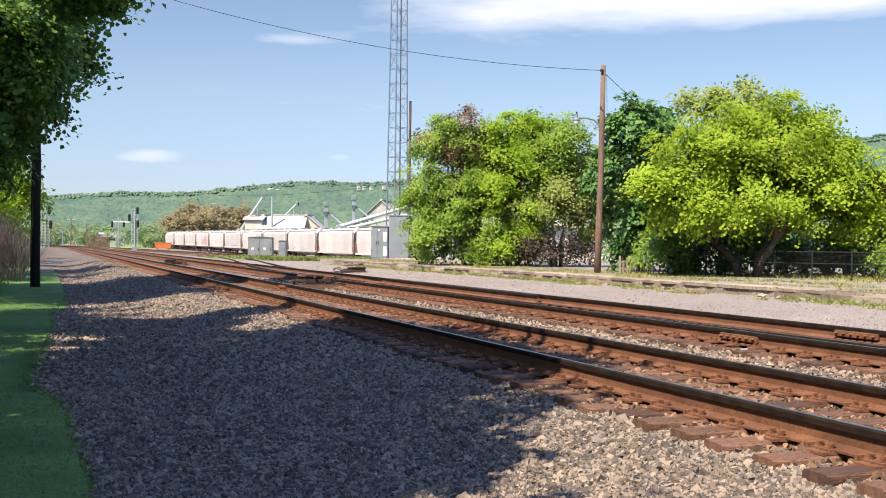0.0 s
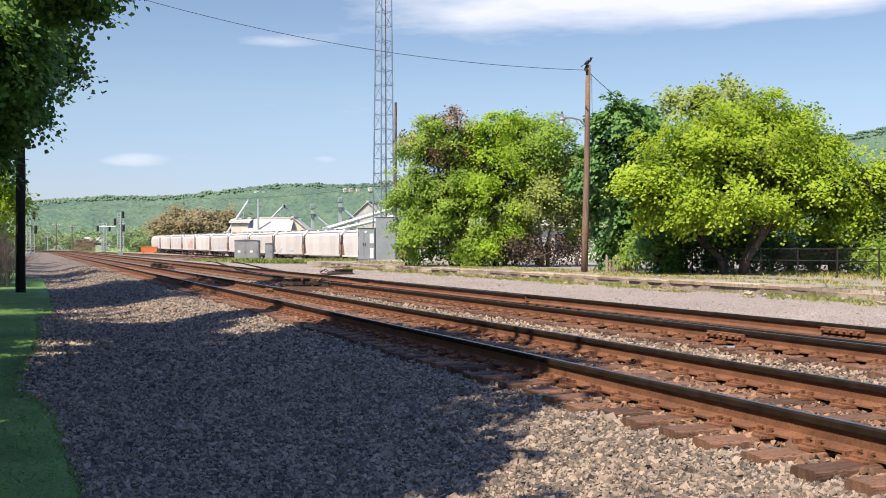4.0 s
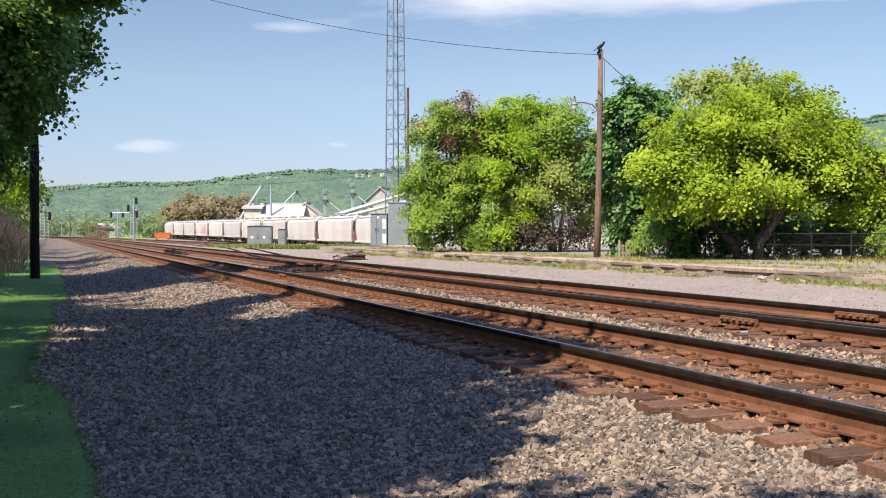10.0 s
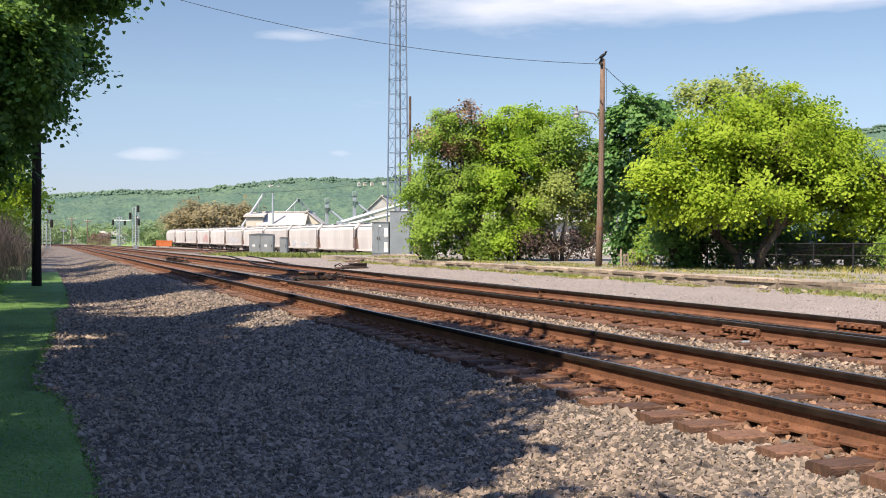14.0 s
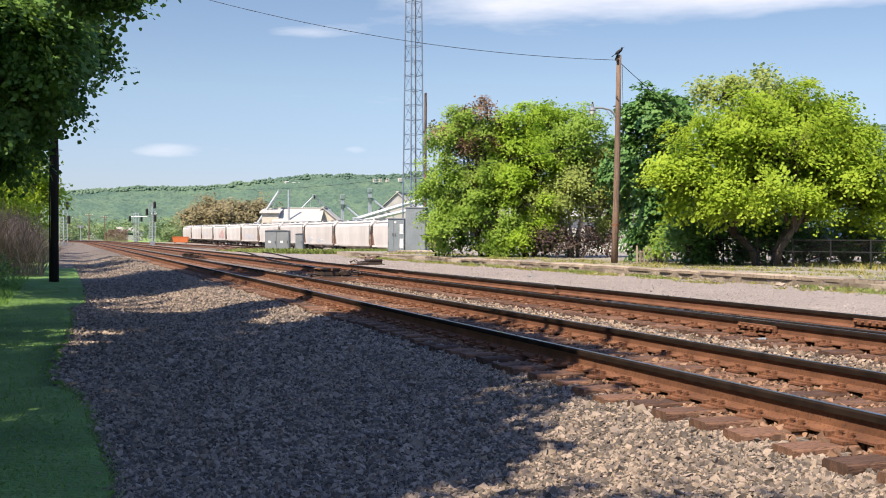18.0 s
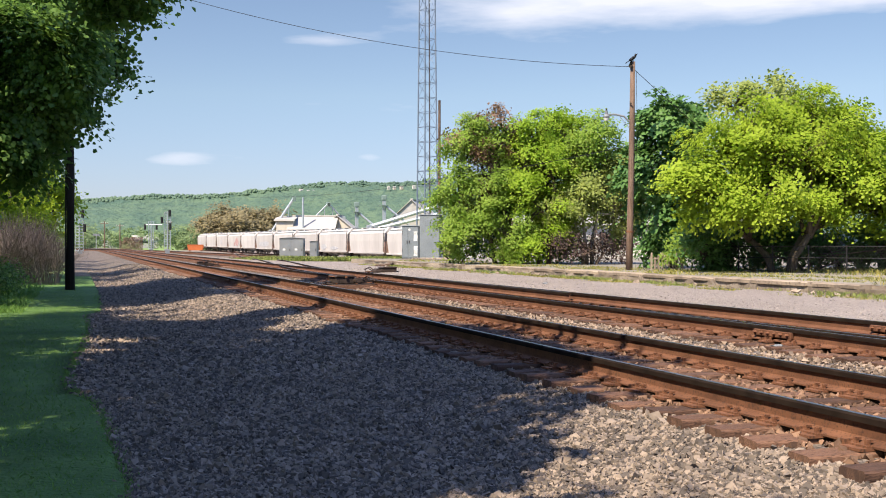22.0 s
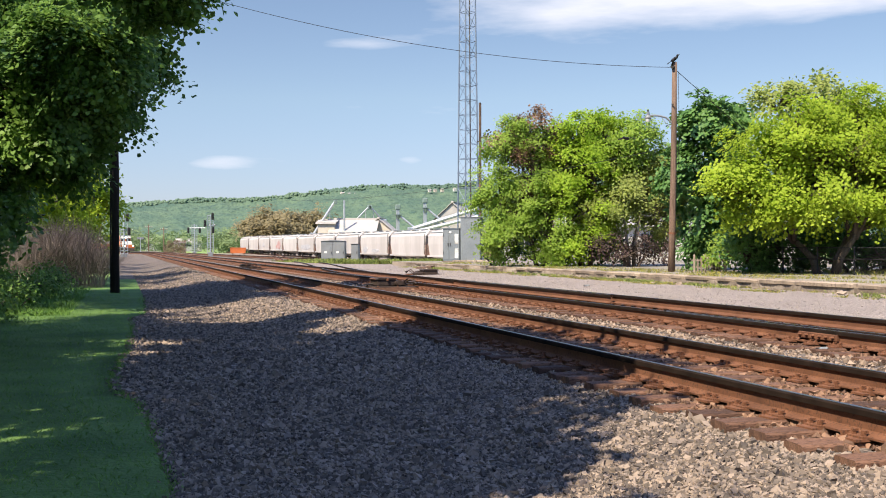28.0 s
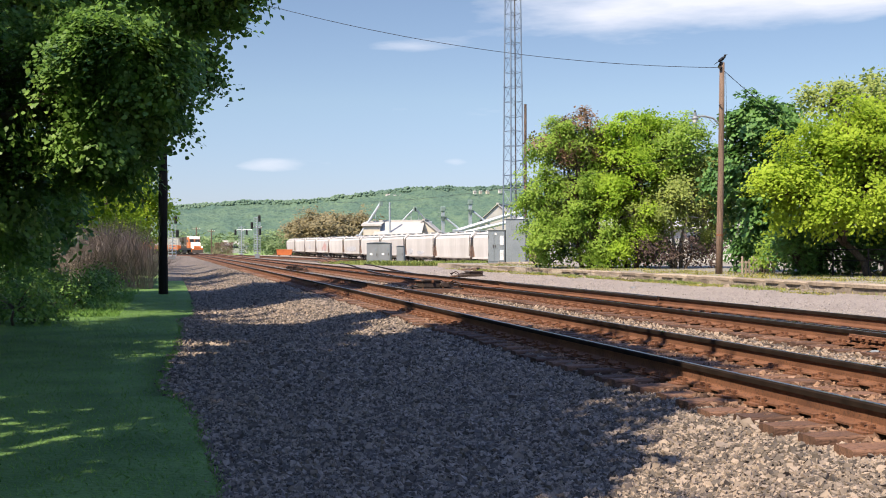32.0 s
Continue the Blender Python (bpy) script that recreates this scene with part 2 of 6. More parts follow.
M["roof_grey"] = mat("roof_grey", (0.29, 0.28, 0.265), (0.40, 0.385, 0.36), None, 0.4, 4, 0.7, bump=0.1)
M["rust_red"] = mat("rust_red", (0.16, 0.085, 0.06), (0.36, 0.25, 0.20), None, 2, 20, 0.85, bump=0.2)
M["orange"] = mat("orange", (0.38, 0.10, 0.03), (0.50, 0.15, 0.045), (0.30, 0.09, 0.04), 0.8, 8, 0.5, bump=0.05)
M["cab_white"] = mat("cab_white", (0.74, 0.72, 0.66), (0.82, 0.80, 0.74), None, 1, 8, 0.45, bump=0.03)
M["glass"] = mat("glass", (0.02, 0.025, 0.03), (0.04, 0.045, 0.05), None, 1, 8, 0.08, bump=0)
M["bark"] = mat("bark", (0.06, 0.045, 0.035), (0.15, 0.12, 0.095), (0.04, 0.03, 0.024), 5, 30, 0.95, bump=0.7, dist=0.015, stretch=(3, 3, 0.7))
M["pale_bark"] = mat("pale_bark", (0.22, 0.19, 0.16), (0.40, 0.36, 0.31), (0.14, 0.12, 0.10), 5, 30, 0.95, bump=0.5, dist=0.01, stretch=(3, 3, 0.7))
M["leaf_maple"] = mat("leaf_maple", (0.062, 0.138, 0.036), (0.180, 0.310, 0.060), None, 0.6, 9, 0.5, bump=0, island=0.4, leaf=0.42)
M["leaf_lime"] = mat("leaf_lime", (0.235, 0.345, 0.026), (0.410, 0.525, 0.062), None, 0.9, 9, 0.7, bump=0, island=0.25, leaf=0.58, spec=0.15)
M["leaf_green"] = mat("leaf_green", (0.190, 0.315, 0.045), (0.370, 0.500, 0.105), None, 0.6, 9, 0.7, bump=0, island=0.3, leaf=0.58, spec=0.15)
M["leaf_dark"] = mat("leaf_dark", (0.055, 0.140, 0.036), (0.150, 0.280, 0.070), None, 0.6, 9, 0.55, bump=0, island=0.35, leaf=0.35)
M["leaf_olive"] = mat("leaf_olive", (0.235, 0.300, 0.080), (0.420, 0.480, 0.150), None, 0.6, 9, 0.7, bump=0, island=0.3, leaf=0.58, spec=0.15)
M["leaf_fresh"] = mat("leaf_fresh", (0.225, 0.365, 0.030), (0.410, 0.550, 0.074), None, 0.8, 9, 0.7, bump=0, island=0.3, leaf=0.58, spec=0.15)
M["shed_grey"] = mat("shed_grey", (0.27, 0.265, 0.26), (0.37, 0.36, 0.35), None, 0.5, 6, 0.7, bump=0.1)
M["leaf_plum"] = mat("leaf_plum", (0.050, 0.034, 0.032), (0.130, 0.088, 0.075), None, 0.5, 9, 0.7, bump=0, island=0.6, leaf=0.2)
M["leaf_brown"] = mat("leaf_brown", (0.11, 0.070, 0.045), (0.24, 0.155, 0.10), None, 0.5, 9, 0.7, bump=0, island=0.7, leaf=0.25)
M["leaf_far"] = mat("leaf_far", (0.13, 0.19, 0.09), (0.21, 0.29, 0.13), None, 0.03, 0.5, 0.8, bump=0, island=0.5, leaf=0.3)
M["leaf_far_brown"] = mat("leaf_far_brown", (0.24, 0.21, 0.12), (0.35, 0.305, 0.175), None, 0.05, 0.5, 0.8, bump=0, island=0.3, leaf=0.5)
M["twig"] = mat("twig", (0.11, 0.088, 0.074), (0.23, 0.185, 0.155), None, 2, 20, 0.95, bump=0, island=0.6)
# distance haze is mixed into the next two greens
M["hazed_forest"] = mat("hazed_forest", (0.044, 0.086, 0.070), (0.102, 0.156, 0.094), (0.040, 0.078, 0.064), 0.02, 0.13, 1.0, bump=1.0, dist=6.0, detail=10)
M["hazed_crown"] = mat("hazed_crown", (0.058, 0.106, 0.084), (0.104, 0.156, 0.100), None, 0.006, 0.2, 1.0, bump=0, island=0.2)
M["spray_red"] = mat("spray_red", (0.30, 0.15, 0.14), (0.44, 0.28, 0.26), (0.42, 0.38, 0.37), 2.0, 5, 0.6, bump=0)
M["spray_grey"] = mat("spray_grey", (0.26, 0.27, 0.30), (0.42, 0.43, 0.45), (0.5, 0.48, 0.46), 1.5, 5, 0.6, bump=0)
M["old_tie"] = mat("old_tie", (0.075, 0.040, 0.032), (0.20, 0.115, 0.09), None, 3, 25, 0.92, bump=0.3, dist=0.01, rnd=0.5)
M["crow"] = mat("crow", (0.006, 0.006, 0.008), (0.015, 0.015, 0.019), None, 8, 60, 0.5, bump=0.1)
M["lamp_glass"] = mat("lamp_glass", (0.6, 0.6, 0.58), (0.7, 0.7, 0.68), None, 3, 20, 0.2, bump=0)
M["car_paint"] = mat("car_paint", (0.40, 0.41, 0.43), (0.48, 0.49, 0.50), None, 1, 9, 0.3, metal=0.5, bump=0)
M["rubber"] = mat("rubber", (0.015, 0.015, 0.015), (0.03, 0.03, 0.03), None, 4, 40, 0.9, bump=0.2)


def glow(name, color, strength):
    m = bpy.data.materials.new(name)
    m.use_nodes = True
    bs = m.node_tree.nodes["Principled BSDF"]
    bs.inputs["Emission Color"].default_value, bs.inputs["Emission Strength"].default_value = (*color, 1), strength
    return m


M["headlight"] = glow("headlight", (1.0, 0.93, 0.75), 7)


# ---- mesh helpers ----
def mesh_of(verts, faces, material=None, smooth=False):
    me = bpy.data.meshes.new("mesh")
    me.from_pydata([tuple(v) for v in verts], [], faces)
    if material:
        me.materials.append(M[material])
    if smooth:
        me.shade_smooth()
    return me


def soup(verts, k, material):
    """Loose k-sided faces out of an array (n * k, 3)."""
    verts = np.asarray(verts, dtype=np.float32)
    n = len(verts) // k
    me = bpy.data.meshes.new("mesh")
    me.vertices.add(n * k)
    me.vertices.foreach_set("co", verts.ravel())
    me.loops.add(n * k)
    me.loops.foreach_set("vertex_index", np.arange(n * k, dtype=np.int32))
    me.polygons.add(n)
    me.polygons.foreach_set("loop_start", np.arange(0, n * k, k, dtype=np.int32))
    me.update(calc_edges=True)
    me.materials.append(M[material])
    return me


def tris(verts, faces, material):
    """A mesh of triangles out of arrays."""
    verts, faces = np.asarray(verts, dtype=np.float32), np.asarray(faces, dtype=np.int32)
    me = bpy.data.meshes.new("mesh")
    me.vertices.add(len(verts))
    me.vertices.foreach_set("co", verts.ravel())
    me.loops.add(len(faces) * 3)
    me.loops.foreach_set("vertex_index", faces.ravel())
    me.polygons.add(len(faces))
    me.polygons.foreach_set("loop_start", np.arange(0, len(faces) * 3, 3, dtype=np.int32))
    me.update(calc_edges=True)
    me.shade_flat()
    me.materials.append(M[material])
    return me


def put(name, me, parent=None, m=None, label=""):
    ob = new(name, me)
    if parent:
        ob.parent = parent
    if m is not None:
        ob.matrix_basis = m
    if label:
        ob["label"] = label
    return ob


def part(name, bm, material, parent=None, label="", smooth=False, m=None):
    me = bpy.data.meshes.new(name)
    bm.to_mesh(me)
    bm.free()
    me.materials.append(M[material])
    if smooth:
        me.shade_smooth()
    return put(name, me, parent, m, label)


def thing(name, m, label, category, group="", kind=""):
    ob = new(name)
    ob.matrix_basis = m
    return tagged(ob, label, category, group, kind)


def box(x0, x1, y0, y1, z0, z1, bevel=0.0, bm=None):
    b = bm or bmesh.new()
    r = bmesh.ops.create_cube(b, size=1.0)["verts"]
    for v in r:
        v.co = ((x0 + x1) / 2 + v.co.x * (x1 - x0), (y0 + y1) / 2 + v.co.y * (y1 - y0), (z0 + z1) / 2 + v.co.z * (z1 - z0))
    if bevel:
        es = {e for v in r for e in v.link_edges}
        bmesh.ops.bevel(b, geom=list(es), offset=bevel, segments=2, affect="EDGES", profile=0.5)
    return b


def rod(p, q, r0, r1=None, sides=8, bm=None, caps=True):
    """A tapered bar from p to q."""
    b = bm or bmesh.new()
    p, q = Vector(p), Vector(q)
    r1 = r0 if r1 is None else r1
    rot = (q - p).to_track_quat("Z", "Y").to_matrix()
    rings = []
    for c, r in ((p, r0), (q, r1)):
        rings.append([b.verts.new(c + rot @ Vector((r * math.cos(a), r * math.sin(a), 0))) for a in (2 * math.pi * i / sides for i in range(sides))])
    for i in range(sides):
        b.faces.new((rings[0][i], rings[0][(i + 1) % sides], rings[1][(i + 1) % sides], rings[1][i]))
    if caps:
        b.faces.new(rings[0][::-1])
        b.faces.new(rings[1])
    return b


def tube(points, radii, sides=6, bm=None):
    """A round bar along points."""
    b = bm or bmesh.new()
    pts = [Vector(p) for p in points]
    prev = None
    for i, p in enumerate(pts):
        d = (pts[min(i + 1, len(pts) - 1)] - pts[max(i - 1, 0)]).normalized()
        rot = d.to_track_quat("Z", "Y").to_matrix()
        r = radii[i] if isinstance(radii, (list, tuple)) else radii
        ring = [b.verts.new(p + rot @ Vector((r * math.cos(a), r * math.sin(a), 0))) for a in (2 * math.pi * k / sides for k in range(sides))]
        if prev:
            for k in range(sides):
                b.faces.new((prev[k], prev[(k + 1) % sides], ring[(k + 1) % sides], ring[k]))
        else:
            b.faces.new(ring[::-1])
        prev = ring
    b.faces.new(prev)
    return b


def prism(outline, axis, a, b, bm=None):
    """An outline pulled from a to b along an axis (0, 1 or 2); the outline's two numbers are the other two axes."""
    g = bm or bmesh.new()
    def at(u, v, w):
        return ((w, u, v), (u, w, v), (u, v, w))[axis]
    lo, hi = [g.verts.new(at(u, v, a)) for u, v in outline], [g.verts.new(at(u, v, b)) for u, v in outline]
    n = len(outline)
    for i in range(n):
        g.faces.new((lo[i], lo[(i + 1) % n], hi[(i + 1) % n], hi[i]))
    g.faces.new(lo[::-1])
    g.faces.new(hi)
    bmesh.ops.recalc_face_normals(g, faces=g.faces)
    return g


# ---- ground ----
RH = 0.51          # height of the railheads
X1, X2 = 5.555, 9.56     # centres of the two main tracks
BEND, RADIUS = 250.0, 430.0
PROFILE_X = [-400, -30, -8, 0.15, 0.3, 1.6, 2.8, 3.5, 4.1, 4.35, 4.6, 6.5, 7.0, 7.4, 7.8, 8.3, 10.9, 11.6, 12.6, 16.75, 40, 400]
PROFILE_Z = [0.6, 0.3, 0.03, 0.0, -0.01, 0.02, 0.075, 0.155, 0.222, 0.242, 0.264, 0.264, 0.24, 0.20, 0.20, 0.25, 0.27, 0.35, 0.40, 0.42, 0.42, 0.3]


def bend(y):
    return max(0.0, y - BEND) ** 2 / (2 * RADIUS)


def gz(x, y):
    """The ground's height."""
    z = float(np.interp(x + bend(min(y, 420)), PROFILE_X, PROFILE_Z))
    far = min(1.0, max(0.0, (y - 75) / 40)) * min(1.0, max(0.0, (x - 12.5) / 6))
    z = z * (1 - far) + float(np.interp(y, (90, 140, 340), (-0.05, -0.95, -0.05))) * far
    swell = (0.07 * noise.noise((x * 0.45, y * 0.22, 3.1)) + 0.02 * noise.noise((x * 1.7, y * 1.3, 8))) * min(1, max(0, (x - 0.3) / 0.8)) * min(1, max(0, (4.2 - x) / 0.6)) if x < 4.2 else 0.0
    heap = max(0.0, 1 - abs(x + bend(min(y, 420)) - 3.2) / 1.15) * min(1.0, max(0.0, (y - 20) / 10)) * min(1.0, max(0.0, (150 - y) / 40))
    heap *= 0.13 + 0.16 * noise.noise((x * 0.3, y * 0.16, 11.0))
    dip = -0.10 * min(1.0, max(0.0, (y - 34) / 14)) * max(0.0, 1 - abs(x - 1.4) / 1.4)
    return z + swell + heap + dip


def grid_mesh(xs, ys, material, lift=0.0, fz=gz):
    vs = [(x, y, fz(x, y) + lift) for y in ys for x in xs]
    n = len(xs)
    fs = [(j * n + i, j * n + i + 1, (j + 1) * n + i + 1, (j + 1) * n + i) for j in range(len(ys) - 1) for i in range(n - 1)]
    return mesh_of(vs, fs, material, True)


def span(a, b, step):
    return list(np.arange(a, b + step * 0.5, step))


YS = span(-12, 2, 2.0) + span(3, 60, 0.5) + span(63, 150, 3) + span(160, 450, 10)
tagged(put("ground", grid_mesh([-3500, -800, -200, -60, -20] + span(-10, 20, 0.5) + [24, 30, 40, 60, 100, 200, 800, 3500], [-600, -100, -30] + YS + [600, 900, 1500, 3500], "field", -0.06)), "green and tan open ground reaching the hills", "ground", kind="structure")
EDGE_Y, EDGE_X = [4, 7.3, 9, 10.8, 12, 12.8, 13.6, 15.6, 18.2, 21.9, 27, 28.2, 37, 60], [0.34, 0.30, 0.25, 0.21, 0.11, -0.06, -0.16, -0.09, 0.02, 0.17, 0.16, 0.54, 0.66, 0.66]


def lawn_edge(y):
    return float(np.interp(y, EDGE_Y, EDGE_X)) + 0.05 * noise.noise((y * 1.3, 4.0, 1.0)) + 0.03 * noise.noise((y * 4.1, 2.0, 1.0))


def lawn_sheet():
    xs, ys = [-30, -20, -14, -10, -8, -6, -4, -2, -1, 0.0, 1.0], span(-12, 60, 0.4)
    vs = [(min(x, lawn_edge(y)) if x == 1.0 else x, y, gz(min(x, 0.1), y) + 0.014) for y in ys for x in xs]
    n = len(xs)
    return mesh_of(vs, [(j * n + i, j * n + i + 1, (j + 1) * n + i + 1, (j + 1) * n + i) for j in range(len(ys) - 1) for i in range(n - 1)], "lawn", True)


tagged(put("lawn", lawn_sheet()), "mown green lawn in tree shade beside the ballast", "lawn", kind="structure")
tagged(put("ballast_bed", grid_mesh([-0.6, -0.3, 0.0, 0.3] + span(0.6, 12.0, 0.2), YS, "ballast", 0.004)), "grey crushed stone ballast bed under the tracks", "ballast", kind="structure")
tagged(put("yard_ground", grid_mesh([11.4, 12.2] + span(13, 60, 2.5), span(64, 100, 2) + span(105, 345, 5), "dirt_brown", 0.012)), "grey-brown stony yard ground beside the tracks", "yard ground", kind="structure")
tagged(put("gravel_road", grid_mesh(span(11.8, 16.6, 0.6), span(-12, 78, 2), "dirt", 0.03)), "pale grey gravel strip between track and platform", "gravel road", kind="structure")


# ---- tracks ----
def rail_profile():
    """Half-outlines of a rail: foot, web and head, the head's top apart."""
    return [(-0.076, -0.186), (0.076, -0.186), (0.076, -0.172), (0.018, -0.150), (0.010, -0.140), (0.010, -0.052), (0.036, -0.040), (0.037, -0.012), (0.028, -0.002), (-0.028, -0.002), (-0.037, -0.012), (-0.036, -0.040), (-0.010, -0.052), (-0.010, -0.140), (-0.018, -0.150), (-0.076, -0.172)]


def sweep(outline, path, closed=True):
    """An outline (sideways, up) swept along (x, y, z) points in the plan."""
    vs, fs, n = [], [], len(outline)
    for i, p in enumerate(path):
        a, b = path[max(i - 1, 0)], path[min(i + 1, len(path) - 1)]
        d = Vector((b[0] - a[0], b[1] - a[1])).normalized()
        for u, w in outline:
            vs.append((p[0] + d.y * u, p[1] - d.x * u, p[2] + w))
    for i in range(len(path) - 1):
        for k in range(n if closed else n - 1):
            k2 = (k + 1) % n
            fs.append((i * n + k, i * n + k2, (i + 1) * n + k2, (i + 1) * n + k))
    if closed:
        fs += [tuple(range(n))[::-1], tuple((len(path) - 1) * n + k for k in range(n))]
    return vs, fs


def add_rail(parent, path):
    rail = put("rail", mesh_of(*sweep(rail_profile(), path), "rail_rust"), parent, label="rust-brown steel rail")
    # dark band for the oily head side and the shadow line below it
    put("rail_head", mesh_of(*sweep([(-0.0375, -0.050), (0.0375, -0.050), (0.0385, -0.012), (0.0285, -0.0018), (-0.0285, -0.0018), (-0.0385, -0.012)], path), "rail_side"), rail, label="dark railhead side, oil and underhead shade in its colour")
    put("running_surface", mesh_of(*sweep([(-0.019, -0.0015), (0.019, -0.0015), (0.019, 0.001), (-0.019, 0.001)], path), "rail_top"), rail, label="polished bright railhead")
    return rail


def main_path(x, z=RH, y0=-12.0, y1=430.0):
    ys = [y0] + span(20, BEND, 30) + span(BEND + 5, y1, 10)
    return [(x - bend(y), y, z) for y in ys]


GAUGE = 1.505
rng = np.random.default_rng(7)


def tie_mesh():
    b = box(-1.29, 1.29, -0.112, 0.112, -0.178, 0.0)
    bmesh.ops.subdivide_edges(b, edges=[e for e in b.edges if e.calc_length() > 1], cuts=4)
    bmesh.ops.bevel(b, geom=[e for e in b.edges if e.calc_length() > 0.2 and abs(e.verts[0].co.x - e.verts[1].co.x) > 0.2], offset=0.014, segments=1, affect="EDGES")
    for v in b.verts:
        v.co += Vector(noise.noise_vector(v.co * 2.3)) * 0.012
    me = bpy.data.meshes.new("tie")
    b.to_mesh(me)
    b.free()
    me.materials.append(M["tie"])
    return me


TIE = [tie_mesh()]
for k in range(3):
    me = TIE[0].copy()
    for v in me.vertices:
        v.co += Vector(noise.noise_vector(v.co * 3 + Vector((7 * k + 3, 0, 0)))) * 0.015
    TIE.append(me)
FAR_TIE = mesh_of([(x, y, z) for x in (-1.29, 1.29) for y in (-0.112, 0.112) for z in (-0.178, 0.0)], [(0, 1, 3, 2), (4, 6, 7, 5), (0, 4, 5, 1), (2, 3, 7, 6), (0, 2, 6, 4), (1, 5, 7, 3)], "tie")


def plate_mesh():
    """A tie plate with its rail clips, spikes and anchors, for one rail on one tie."""
    b = box(-0.18, 0.18, -0.095, 0.095, 0.0, 0.018)
    for sx in (-1, 1):
        box(sx * 0.10 - 0.02, sx * 0.10 + 0.02, -0.09, 0.09, 0.018, 0.032, 0, b)
        for sy in (-0.055, 0.055):
            box(sx * 0.088 - 0.014, sx * 0.088 + 0.014, sy - 0.012, sy + 0.012, 0.02, 0.062, 0, b)
            box(sx * 0.078 - 0.02, sx * 0.078 + 0.02, sy - 0.014, sy + 0.014, 0.052, 0.068, 0, b)
        box(sx * 0.085 - 0.035, sx * 0.085 + 0.03, 0.125, 0.155, -0.02, 0.045, 0, b)
    me = bpy.data.meshes.new("tie_plate")
    b.to_mesh(me)
    b.free()
    me.materials.append(M["plate"])
    return me


PLATE = plate_mesh()
TIE_TOP = RH - 0.204


def joined(meshes_at, material):
    """Many copies of one mesh at poses, as arrays in one mesh."""
    me = bpy.data.meshes.new("mesh")
    vs, fs, n = [], [], 0
    for src, m in meshes_at:
        co = np.array([v.co for v in src.vertices]) @ np.array(m.to_3x3()).T + np.array(m.translation)
        vs.append(co)
        fs += [tuple(i + n for i in p.vertices) for p in src.polygons]
        n += len(co)
    me.from_pydata(np.concatenate(vs).tolist(), [], fs)
    me.materials.append(M[material])
    return me


def main_track(xc, label, y_near, lifts=(0, 0)):
    """A straight main track that bends in the distance; ties up to y_near are parts of their own."""
    tr = thing("railroad_track", pose(0, 0, 0), label, "railroad track", "railroad tracks", "structure")
    for s, lift in zip((-1, 1), lifts):
        add_rail(tr, main_path(xc + s * GAUGE / 2, RH + lift))
    far, plates, y = [], [], 1.0
    while y < 330:
        skew, slip = rng.normal(0, 1.2), rng.normal(0, 0.035)
        m = pose(xc - bend(y) + slip, y, TIE_TOP + rng.normal(0, 0.006), rng.normal(0, 0.6), rng.normal(0, 0.3), skew + math.degrees(max(0, y - BEND) / RADIUS))
        src = TIE[int(rng.integers(4))]
        if y > 75:
            src = FAR_TIE
        if y < y_near:
            put("tie", src, tr, m)
            for s in (-1, 1):
                put("tie_plate", PLATE, tr, pose(xc + s * GAUGE / 2, y, TIE_TOP + 0.002, 0, 0, skew * 0.3))
        else:
            far.append((src, m))
            if y < 75:
                plates += [(PLATE, pose(xc + s * GAUGE / 2, y, TIE_TOP + 0.002)) for s in (-1, 1)]
        y += 0.495 + rng.normal(0, 0.02)
    tagged(put("distant_ties", joined(far, "tie"), tr), kind="stuff")
    tagged(put("distant_tie_plates", joined(plates, "plate"), tr), kind="stuff")
    return tr


track_one = main_track(X1, "rusty main line track on wooden ties in ballast", 48)
track_two = main_track(X2, "rusty second main track on wooden ties in ballast", 48, (0, 0.05))


def side_path(offset, y0, y1):
    """A siding that leaves the second main track to the right and runs straight on."""
    pts = []
    for y in span(y0, y1, 3.0):
        u = max(0.0, y - 34.0)
        s = u * u / 460.0 if u < 26 else 26 * 26 / 460.0 + (u - 26) * 0.113
        pts.append((X2 + offset + s, y, RH - 0.004 - 0.4 * min(1, max(0, (y - 80) / 60))))
    return pts


def siding():
    tr = thing("railroad_track", pose(0, 0, 0), "rusty siding that turns off the main track", "railroad track", "railroad tracks", "structure")
    for s in (-1, 1):
        add_rail(tr, side_path(s * GAUGE / 2, 35.0, 330.0))
    far = []
    for x, y, z in side_path(0, 62.0, 200.0):
        for k in range(5):
            far.append((TIE[k % 4] if y + k * 0.6 < 75 else FAR_TIE, pose(x + k * 0.6 * 0.113, y + k * 0.6, z - 0.204, 0, 0, -6)))
    tagged(put("ties", joined(far, "tie"), tr), kind="stuff")
    return tr


siding()


def yard_track(p, q):
    tr = thing("railroad_track", pose(0, 0, 0), "far yard track with rusty rails", "railroad track", "railroad tracks", "structure")
    d = (Vector(q) - Vector(p)).normalized()
    n = Vector((d.y, -d.x, 0))
    for s in (-1, 1):
        add_rail(tr, [tuple(Vector(p) + n * s * GAUGE / 2), tuple(Vector(q) + n * s * GAUGE / 2)])
    far, L = [], (Vector(q) - Vector(p)).length
    a = math.degrees(math.atan2(d.y, d.x)) - 90
    for k in range(int(L / 0.6)):
        far.append((FAR_TIE, Matrix.Translation(Vector(p) + d * (k * 0.6) - Vector((0, 0, 0.204))) @ pose(0, 0, 0, 0, 0, a)))
    tagged(put("ties", joined(far, "tie"), tr), kind="stuff")


HOP_NEAR, HOP_FAR = Vector((40.4, 144.8, -0.70)), Vector((35.2, 338.9, 0.20))
HOP_DIR = (HOP_FAR - HOP_NEAR).normalized()
yard_track(HOP_NEAR - HOP_DIR * 40, HOP_FAR + HOP_DIR * 40)
yard_track((32.0, 118, -0.15), (17.5, 330, 0.20))

